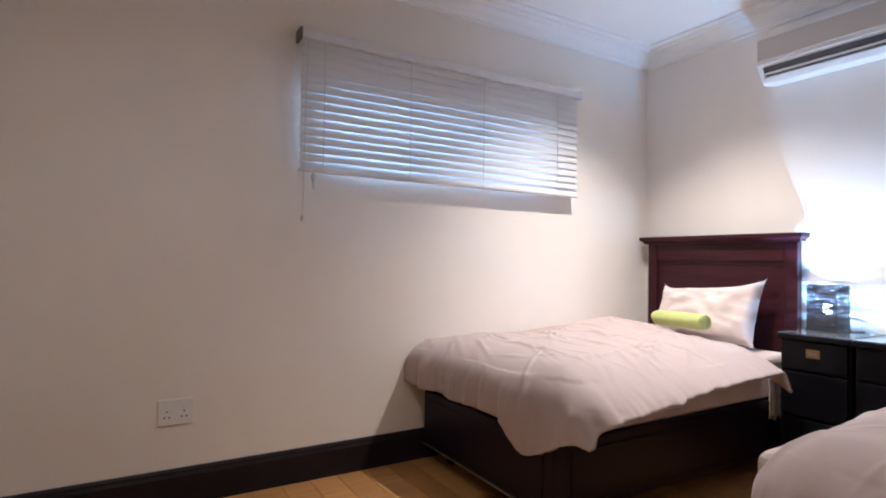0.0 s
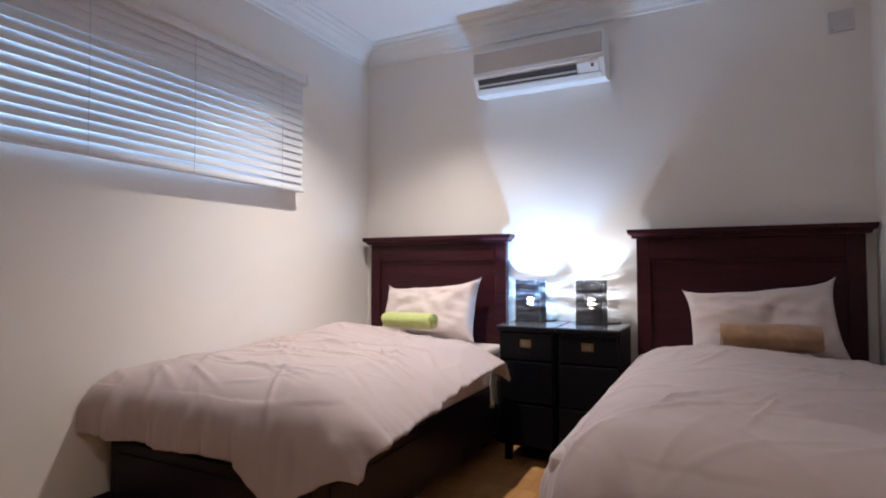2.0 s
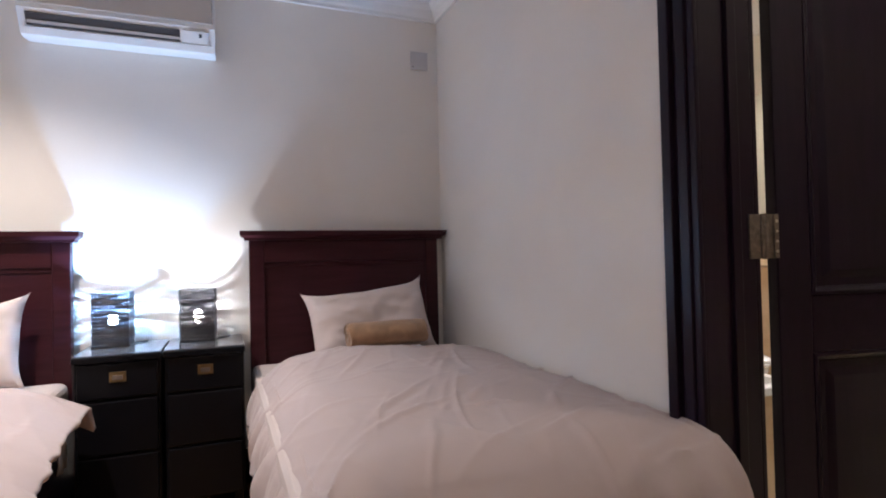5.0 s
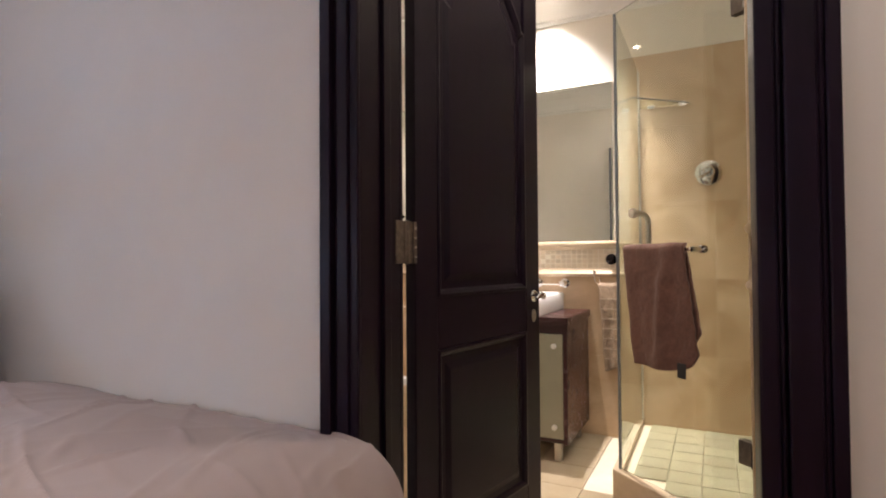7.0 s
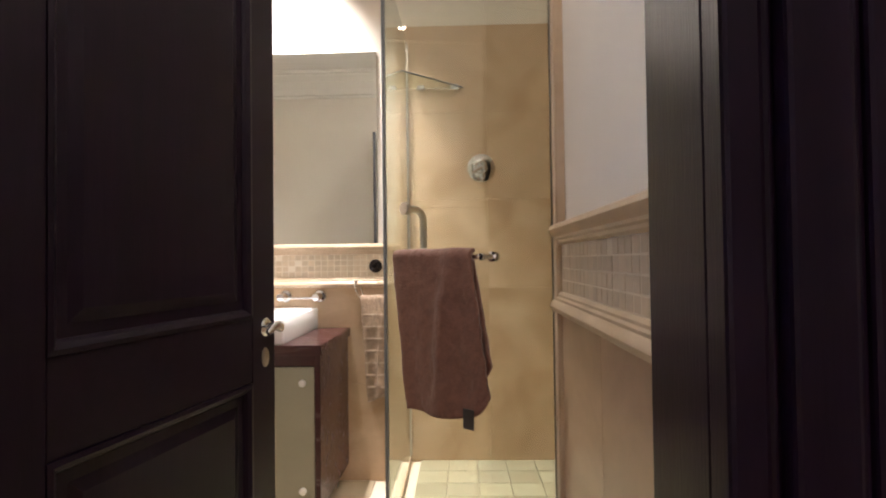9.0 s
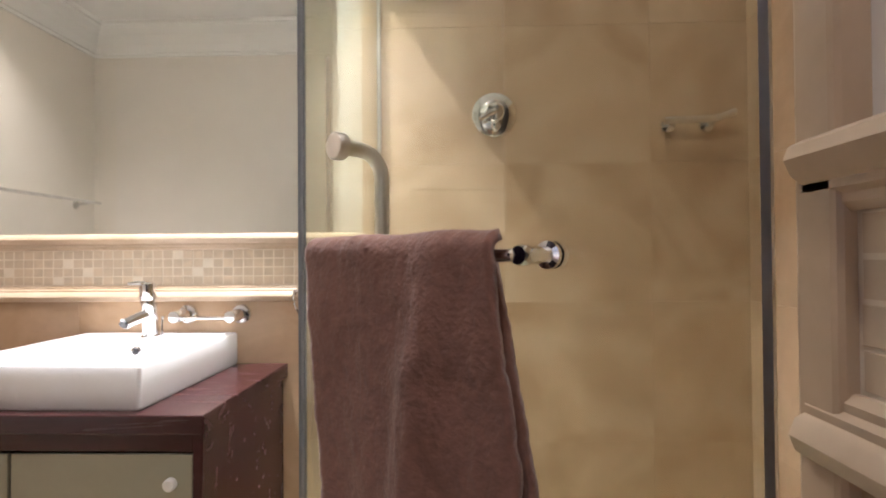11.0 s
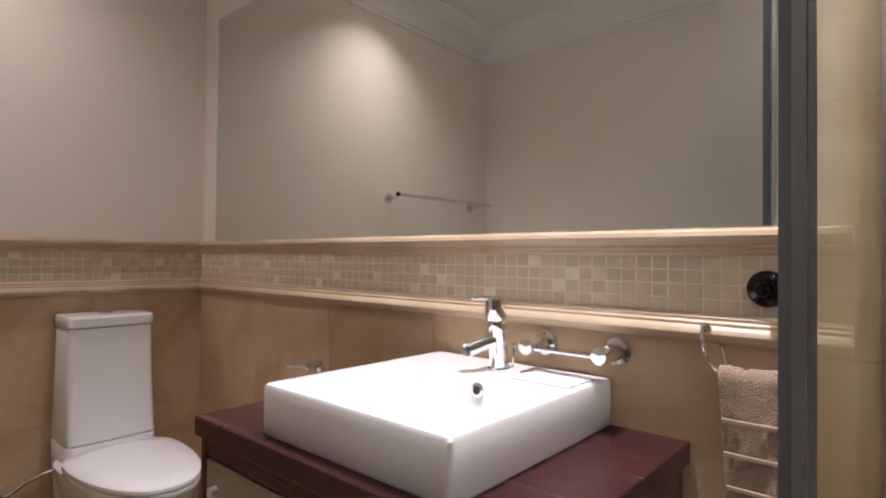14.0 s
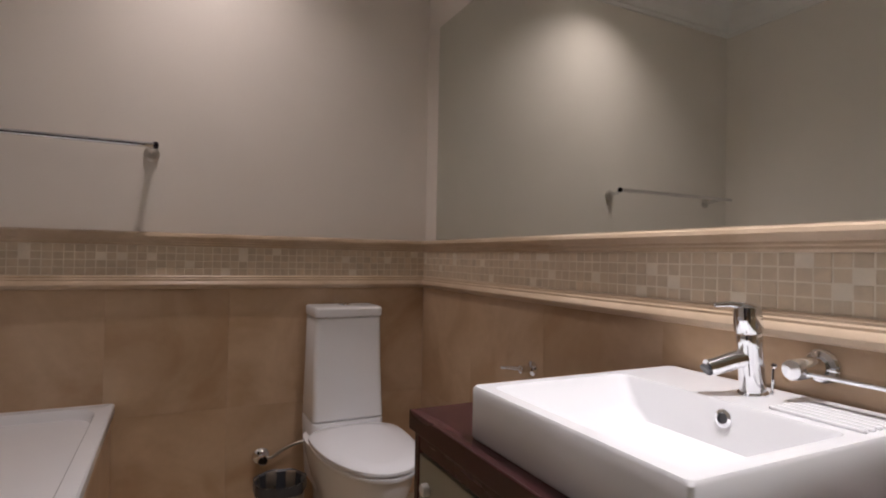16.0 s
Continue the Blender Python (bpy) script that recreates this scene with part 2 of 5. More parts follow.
SHOWERT = material("shower_floor_stone", (0.40, 0.37, 0.26), 0.45, vary=0.07, scale=5, fine=40, bump=0.1, per_piece=0.14, second=(0.32, 0.28, 0.18))
CERAMIC = material("white_ceramic", (0.83, 0.83, 0.84), 0.1, vary=0.004, scale=2, fine=20, bump=0, coat=0.4)
ACRYL = material("white_acrylic", (0.80, 0.80, 0.82), 0.16, vary=0.004, scale=2, fine=20, bump=0)
CHROME = material("chrome", (0.82, 0.83, 0.85), 0.07, 1.0, vary=0.01, scale=6, fine=50, bump=0, rough_vary=0.02)
STEEL = material("brushed_steel", (0.60, 0.57, 0.52), 0.3, 1.0, vary=0.04, scale=8, fine=120, bump=0.1)
HINGE = material("worn_hinge_metal", (0.22, 0.19, 0.17), 0.42, 0.9, vary=0.15, scale=40, fine=160, bump=0.3)
BRASS = material("aged_brass", (0.21, 0.145, 0.07), 0.36, 1.0, vary=0.1, scale=20, fine=90, bump=0.1)
CHERRY = material("cherry_vanity", (0.046, 0.013, 0.014), 0.26, vary=0.12, scale=4, fine=40, bump=0.06, stretch=(0.6, 6, 6))
FROST = material("frosted_glass_panel", (0.30, 0.29, 0.22), 0.35, vary=0.03, scale=3, fine=80, bump=0.03, coat=0.3)
PLASTIC = material("white_plastic", (0.78, 0.77, 0.76), 0.35, vary=0.008, scale=4, fine=60, bump=0.02)
TAUPE = material("taupe_panel", (0.50, 0.45, 0.41), 0.35, vary=0.01, scale=3, fine=60, bump=0.02)
DARKP = material("dark_plastic", (0.05, 0.05, 0.055), 0.4, vary=0.05, scale=5, fine=60, bump=0.03)
SLAT = material("blind_slat", (0.70, 0.70, 0.72), 0.42, vary=0.012, scale=6, fine=90, bump=0.03)
DARKCHROME = material("dark_chrome", (0.05, 0.045, 0.05), 0.16, 1.0, vary=0.05, scale=9, fine=60, bump=0.0)
PLATE = material("aged_plastic", (0.60, 0.57, 0.57), 0.4, vary=0.01, scale=4, fine=60, bump=0.02)
CORD = material("cord", (0.55, 0.55, 0.55), 0.7, vary=0.03, scale=9, fine=90, bump=0.1)
RATTAN = material("black_rattan", (0.022, 0.020, 0.024), 0.5, vary=0.2, scale=30, fine=120, bump=0.2)
GLASS = glass("clear_glass", (0.905, 0.955, 0.885))
PANE = glass("window_glass", (0.97, 0.98, 1.0))
GREENEDGE = material("glass_edge", (0.20, 0.22, 0.24), 0.25, vary=0.05, scale=5, fine=40, bump=0)
MIRROR = material("mirror_silver", (0.80, 0.83, 0.79), 0.01, 1.0, vary=0.0, scale=1, fine=10, bump=0, rough_vary=0.0)
BULB_B = glow("cool_bulb", (0.55, 0.75, 1.0), 60)
BULB_W = glow("white_bulb", (1.0, 0.93, 0.82), 60)
DOWN = glow("downlight_lamp", (1.0, 0.85, 0.65), 30)

# ---------------------------------------------------------------- setting: bedroom shell
wall_window = bmesh.new()
WX0, WX1, WZ0, WZ1 = 1.38, 2.95, 1.64, 2.10
bm_box(X_WEST - 0.2, WX0, Y_WIN, Y_WIN + 0.22, -0.1, WALL_TOP, bm=wall_window)
bm_box(WX1, X_HEAD + 0.4, Y_WIN, Y_WIN + 0.22, -0.1, WALL_TOP, bm=wall_window)
bm_box(WX0, WX1, Y_WIN, Y_WIN + 0.22, -0.1, WZ0, bm=wall_window)
bm_box(WX0, WX1, Y_WIN, Y_WIN + 0.22, WZ1, WALL_TOP, bm=wall_window)
structure("wall_north", wall_window, PAINT, "cream painted bedroom wall with a high window", "wall")
structure("wall_east", bm_box(X_HEAD, X_HEAD + 0.4, -0.42, Y_WIN, -0.1, WALL_TOP), PAINT, "cream painted wall behind the headboards", "wall")
structure("wall_west", bm_box(X_WEST - 0.2, X_WEST, Y_REC - 0.19, Y_WIN, -0.1, WALL_TOP), PAINT, "plain cream painted wall", "wall")
OX0, OX1, OZ = 1.004, 2.016, 2.46
wd = bmesh.new()
bm_box(X_RET, OX0, Y_BATH, Y_DOOR, -0.1, WALL_TOP, bm=wd)
bm_box(OX1, X_HEAD, Y_BATH, Y_DOOR, -0.1, WALL_TOP, bm=wd)
bm_box(OX0, OX1, Y_BATH, Y_DOOR, OZ, WALL_TOP, bm=wd)
structure("wall_south", wd, PAINT, "cream painted wall with the bathroom doorway", "wall")
structure("wall_recess", bm_box(X_WEST, X_RET, Y_REC - 0.19, Y_REC, -0.1, WALL_TOP), PAINT, "warm cream painted wall of the entrance recess", "wall")
structure("wall_partition", bm_box(X_RET, X_R - 0.012, Y_RE + 0.004, Y_BATH, -0.1, WALL_TOP), PAINT_B, "painted partition beside the bathroom door", "wall")

ceil = bm_poly([(X_WEST, Y_REC), (X_RET, Y_REC), (X_RET, Y_DOOR), (X_HEAD, Y_DOOR), (X_HEAD, Y_WIN), (X_WEST, Y_WIN)], CEIL, CEIL + 0.1)
structure("ceiling", ceil, WHITE, "smooth white bedroom ceiling", "ceiling")
ROOM = [(X_WEST, Y_REC), (X_WEST, Y_WIN), (X_HEAD, Y_WIN), (X_HEAD, Y_DOOR), (X_RET, Y_DOOR), (X_RET, Y_REC)]
CORN = [(0, 0), (0, -0.135), (0.018, -0.135), (0.018, -0.115), (0.030, -0.105), (0.045, -0.075), (0.070, -0.050), (0.074, -0.038), (0.098, -0.034), (0.102, -0.018), (0.135, -0.014), (0.135, 0)]
structure("trim", bm_sweep(CORN, [(x, y, CEIL) for x, y in ROOM], closed=True), WHITE, "white moulded plaster cornice", "cornice")
SK = [(0, 0), (0.020, 0), (0.020, 0.135), (0.013, 0.150), (0.013, 0.158), (0.006, 0.170), (0, 0.170)]
structure("baseboard", bm_sweep(SK, [(0.92, Y_DOOR, 0), (X_RET, Y_DOOR, 0), (X_RET, Y_REC, 0), (X_WEST, Y_REC, 0), (X_WEST, Y_WIN, 0), (X_HEAD, Y_WIN, 0), (X_HEAD, Y_DOOR, 0), (2.098, Y_DOOR, 0)]),
          SKIRT, "tall dark painted skirting board", "skirting")
floor = structure("floor", bm_poly([(X_WEST, Y_REC), (X_RET, Y_REC), (X_RET, Y_BATH), (OX1, Y_BATH), (OX1, Y_DOOR), (X_HEAD, Y_DOOR), (X_HEAD, Y_WIN), (X_WEST, Y_WIN)], -0.1, -0.012),
                  SKIRT, "polished honey-brown wooden board floor", "floor")

# window behind the blind
win = tagged(new("window_1"), "high aluminium-framed window behind a blind", "window", kind="structure")
wf = bmesh.new()
for a in ((WX0, WX1, WZ0, WZ0 + 0.045), (WX0, WX1, WZ1 - 0.045, WZ1), (WX0, WX0 + 0.045, WZ0 + 0.045, WZ1 - 0.045), (WX1 - 0.045, WX1, WZ0 + 0.045, WZ1 - 0.045), (2.21, 2.25, WZ0 + 0.045, WZ1 - 0.045)):
    bm_box(a[0], a[1], Y_WIN + 0.11, Y_WIN + 0.16, a[2], a[3], bm=wf)
part("window_frame", wf, PLASTIC, win)
for a, b in ((WX0 + 0.045, 2.21), (2.25, WX1 - 0.045)):
    p = part("pane", bm_box(a, b, Y_WIN + 0.13, Y_WIN + 0.136, WZ0 + 0.045, WZ1 - 0.045), PANE, win)
    p.visible_shadow = False

# ---------------------------------------------------------------- setting: bathroom shell
T = 0.012
wm = bm_box(X_SH - 0.2, X_T + 0.2, Y_M - 0.2, Y_M - T, -0.1, WALL_TOP)
wall_mirror = structure("wall_mirror_side", wm, PAINT_B, "bathroom wall with travertine tiles and a wide mirror", "wall")
wall_toilet = structure("wall_toilet_side", bm_box(X_T + T, X_T + 0.2, Y_M - T, Y_BATH, -0.1, WALL_TOP), PAINT_B, "painted bathroom wall with a travertine dado", "wall")
structure("wall_bath_back", bm_box(X_HEAD, X_T + T, Y_BATH, -0.42, -0.1, WALL_TOP), PAINT_B, "painted bathroom wall above the bath", "wall")
wall_shower = structure("wall_shower_side", bm_box(X_SH - 0.2, X_SH - T, Y_M - T, Y_RE, -0.1, WALL_TOP), PAINT_B, "tiled side wall of the shower", "wall")
wall_near = structure("wall_shower_near", bm_box(X_SH - 0.2, X_R, Y_RE, Y_RE + 0.004, -0.1, Z_TILE), TRAV, "travertine-tiled near wall of the shower", "wall")
structure("wall_shower_upper", bm_box(X_SH - 0.2, X_R - 0.012, Y_RE + 0.001, Y_RE + 0.004, Z_TILE, WALL_TOP), PAINT_B, "painted wall above the shower tiles", "wall")
structure("ceiling_bathroom", bm_poly([(X_SH - T, Y_M - T), (X_T + T, Y_M - T), (X_T + T, Y_BATH), (X_R - T, Y_BATH), (X_R - T, Y_RE), (X_SH - T, Y_RE)], CEIL_B, CEIL_B + 0.1),
          WHITE, "smooth white bathroom ceiling", "ceiling")
floor_b = structure("floor_bathroom", bm_poly([(X_SH, Y_M - T), (X_T + T, Y_M - T), (X_T + T, Y_BATH), (X_R - T, Y_BATH), (X_R - T, Y_RE), (X_SH, Y_RE)], -0.1, -0.008),
                    GROUT, "cream stone-tiled bathroom floor", "floor")
structure("door_threshold", bm_box(1.009, 2.016, Y_BATH, Y_BATH + 0.03, -0.012, 0.006, 0.003), STEEL, "thin metal threshold strip in the doorway", "threshold")
CORN_B = [(0, 0), (0, -0.225), (0.014, -0.225), (0.016, -0.205), (0.030, -0.198), (0.048, -0.150), (0.085, -0.085), (0.140, -0.045), (0.150, -0.030), (0.170, -0.026), (0.172, 0)]
structure("cornice_bathroom", bm_sweep(CORN_B, [(X_R - T, Y_BATH, CEIL_B), (X_T + T, Y_BATH, CEIL_B), (X_T + T, Y_M - T, CEIL_B), (X_SH - T, Y_M - T, CEIL_B)]), WHITE, "white moulded cornice", "cornice")

# travertine dado: two mouldings with four rows of mosaic between them
LOW = [(0, 0), (0.012, 0), (0.022, 0.006), (0.027, 0.018), (0.022, 0.030), (0.015, 0.034), (0.015, 0.040), (0.010, 0.044), (0.010, 0.050), (0.004, 0.056), (0, 0.056)]
TOP = [(0, 0), (0.004, 0), (0.009, 0.006), (0.009, 0.012), (0.014, 0.016), (0.014, 0.022), (0.022, 0.028), (0.028, 0.040), (0.024, 0.050), (0.012, 0.056), (0, 0.056)]
DPATH = [[(X_T, Y_BATH, 0), (X_T, Y_M, 0), (1.60, Y_M, 0)], [(X_R, Y_RE, 0), (X_R, Y_BATH, 0)]]
for path in DPATH:
    structure("dado_moulding", bm_sweep(LOW, [(x, y, Z_DADO) for x, y, z in path]), TRAV_L, "rounded travertine dado moulding", "moulding", True)
    structure("dado_moulding", bm_sweep(TOP, [(x, y, Z_MIR - 0.056) for x, y, z in path]), TRAV_L, "rounded travertine dado cap moulding", "moulding", True)
    structure("dado_backing", bm_sweep([(-T, Z_DADO + 0.05), (-0.0007, Z_DADO + 0.05), (-0.0007, Z_MIR - 0.05), (-T, Z_MIR - 0.05)], path), GROUT, "pale grout bed of the mosaic band", "grout")
# vertical stone trim at the end of the partition
structure("trim_shower", bm_box(X_R - 0.03, X_R + 0.014, Y_RE - 0.012, Y_RE + 0.035, 0, CEIL_B, 0.006), TRAV_L, "upright stone trim at the shower opening", "trim")

# ---------------------------------------------------------------- door frame
JX0, JX1, JZ = 1.055, 1.986, 2.43
door_frame = tagged(new("door_frame"), "stepped espresso wood door casing and lining", "door frame", kind="structure")
for nm, a in (("jamb", (OX0, JX0, 0, JZ)), ("jamb", (JX1, OX1, 0, JZ)), ("head_jamb", (OX0, OX1, JZ, OZ))):
    back = -0.524 if a[0] == JX1 else Y_BATH + 0.003
    part(nm, bm_box(a[0], a[1], back, Y_DOOR + 0.003, a[2], a[3], 0.003), ESPRESSO, door_frame)
part("door_stop", bm_box(JX1 - 0.012, JX1, -0.455, -0.42, 0, JZ, 0.002), ESPRESSO, door_frame)
part("casing_strip", bm_box(JX1, JX1 + 0.07, -0.543, -0.524, 0, JZ, 0.003), ESPRESSO, door_frame)
for a, b, d in ((0.0, 0.028, 0.016), (0.028, 0.066, 0.024), (0.066, 0.078, 0.018), (0.078, 0.115, 0.036)):
    for x0, x1, z0, z1 in ((JX1 + a, JX1 + b, 0, JZ + b), (JX0 - a, JX1 + a, JZ + a, JZ + b)):
        part("casing_strip", bm_box(x0, x1, Y_DOOR, Y_DOOR + d, z0, z1, 0.004), ESPRESSO, door_frame)
for a, b, d in ((0.0, 0.034, 0.040), (0.034, 0.046, 0.034), (0.046, 0.100, 0.050), (0.100, 0.112, 0.040), (0.112, 0.137, 0.046)):
    part("casing_strip", bm_box(JX0 - b, JX0 - a, Y_DOOR, Y_DOOR + d, 0, JZ + min(b, 0.115), 0.005), ESPRESSO, door_frame)

# bathroom door, open into the bathroom
LEAF = 0.83
M_LEAF = Matrix.Translation((1.975, -0.600, 0)) @ Matrix.Rotation(math.atan2(-0.815, -0.160), 4, "Z")
door = tagged(new("door_1"), "dark espresso panelled bathroom door standing open", "door", kind="structure")


def on_leaf(bm):
    bm.transform(M_LEAF)
    return bm


TH = 0.042
for a, b in ((0.0, 0.115), (LEAF - 0.115, LEAF)):
    part("stile", on_leaf(bm_box(a, b, 0, TH, 0.008, 2.42, 0.003)), ESPRESSO, door)
for a, b in ((0.008, 0.215), (0.855, 1.03), (2.29, 2.42)):
    part("rail", on_leaf(bm_box(0.115, LEAF - 0.115, 0.001, TH - 0.001, a, b, 0.003)), ESPRESSO_H, door)


def leaf_panel(z0, z1, arched):
    """Sunk panel with a raised moulding; the upper one has shouldered, arched corners."""
    x0, x1 = 0.115, LEAF - 0.115
    part("panel", on_leaf(bm_box(x0, x1, 0.013, TH - 0.013, z0, z1)), ESPRESSO, door)

    def outline(inset):
        a, b, c, d = x0 + inset, x1 - inset, z0 + inset, z1 - inset
        if not arched:
            return [(a, c), (b, c), (b, d), (a, d)]
        sh = 0.18
        pts = [(a, c), (b, c), (b, d - sh)]
        pts += [(b - 0.02, d - sh), (b - 0.03, d - sh + 0.03), (b - 0.055, d - sh + 0.06), (b - 0.11, d - 0.06), ((a + b) / 2 + 0.08, d - 0.01), ((a + b) / 2, d)]
        pts += [(a + b - x, z) for x, z in pts[2:-1]][::-1]
        return pts
    for way, y in ((-1, 0.013), (1, TH - 0.013)):
        rings = [[Vector((x, y + way * h, z)) for x, z in outline(i)] for i, h in ((0.0, 0.0), (0.0, 0.015), (0.010, 0.017), (0.020, 0.010), (0.026, 0.002), (0.026, 0.0))]
        part("panel_moulding", on_leaf(bm_rings(rings, cap0=False, cap1=False)), ESPRESSO, door)
        rings = [[Vector((x, y + way * h, z)) for x, z in outline(i)] for i, h in ((0.05, 0.0), (0.075, 0.008), (0.078, 0.008))]
        part("raised_field", on_leaf(bm_rings(rings, cap0=False, cap1=True)), ESPRESSO, door)


leaf_panel(0.215, 0.855, False)
leaf_panel(1.03, 2.29, True)
for z in (0.27, 1.21, 2.15):
    h = part("hinge", bm_tube([(1.982, -0.560, z - 0.068), (1.982, -0.560, z + 0.068)], 0.008, 12), HINGE, door, "worn metal butt hinge", True)
    part("hinge_leaf", bm_box(1.981, 1.987, -0.540, -0.495, z - 0.066, z + 0.066, 0.001), HINGE, h)
    part("hinge_leaf", on_leaf(bm_box(-0.010, 0.005, -0.003, 0.002, z - 0.066, z + 0.066, 0.001)), HINGE, h)
    sc = bmesh.new()
    for dz in (-0.045, -0.015, 0.015, 0.045):
        join(sc, on_leaf(bm_lathe([(0.0045, 0), (0.004, 0.002), (0, 0.0025)], (-0.002, -0.003, z + dz), (0, -1, 0), 8)))
    part("screws", sc, STEEL, h)
    part("pin_plate", bm_box(1.978, 1.985, -0.598, -0.541, z - 0.066, z + 0.066, 0.002), HINGE, h)
hx, hz = LEAF - 0.055, 1.0
for way, y in ((-1, 0.0), (1, TH)):
    hd = part("door_handle", on_leaf(bm_lathe([(0.026, 0), (0.026, 0.005), (0.021, 0.011), (0.011, 0.014), (0.010, 0.042), (0.013, 0.046), (0.012, 0.055), (0, 0.058)], (hx, y, hz), (0, way, 0), 24)), CHROME, door, "chrome lever handle with a round rose", True)
    part("lever", on_leaf(bm_tube([(hx, y + way * 0.048, hz), (hx - 0.02, y + way * 0.052, hz + 0.008), (hx - 0.036, y + way * 0.053, hz + 0.008), (hx - 0.052, y + way * 0.052, hz + 0.002), (hx - 0.066, y + way * 0.050, hz - 0.008)], [0.012, 0.013, 0.012, 0.010, 0.007], 14)), CHROME, hd, "", True)
    rings = [[Vector((hx + 0.016 * s * math.cos(a), y + way * h, hz - 0.085 + 0.027 * s * math.sin(a))) for a in (2 * math.pi * k / 20 for k in range(20))] for s, h in ((1, 0), (1, 0.004), (0.8, 0.007), (0.25, 0.007), (0.2, 0.003))]
    part("keyhole_plate", on_leaf(bm_rings(rings)), STEEL, hd, "", True)

# ---------------------------------------------------------------- downlights, and fill lamps added in the same form
for i, (x, y) in enumerate(BED_DOWN + BATH_DOWN):
    zc = CEIL if i < len(BED_DOWN) else CEIL_B
    dl = thing("downlight", "small white recessed ceiling downlight, switched on; some are added fill", "downlight", "ceiling downlights", (x, y, zc))
    part("bezel", bm_lathe([(0.044, 0), (0.046, -0.004), (0.040, -0.007), (0.033, -0.004), (0.032, -0.0005)], (x, y, zc), n=28), PLASTIC, dl, "", True)
    part("lamp_face", bm_lathe([(0.031, -0.0015), (0.028, -0.003), (0, -0.0032)], (x, y, zc), n=24), DOWN, dl)
    lamp("downlight_and_fill_beam", "SPOT", (x, y, zc - 0.012), DOWN_POWER[i], DOWN_COLOUR[i], 0.03, DOWN_ANGLE[i], 1.0)

# ---------------------------------------------------------------- bedroom things
def smooth01(t):
    t = min(max(t, 0.0), 1.0)
    return t * t * (3 - 2 * t)


def fold(d, r, drop_slope=0.06):
    """Profile of cloth passing over a rounded edge: distance past the edge -> (out, down)."""
    q = r * math.pi / 2
    if d <= 0:
        return d, 0.0
    if d < q:
        a = d / r
        return r * math.sin(a), r * (1 - math.cos(a))
    return r + (d - q) * drop_slope, r + (d - q)


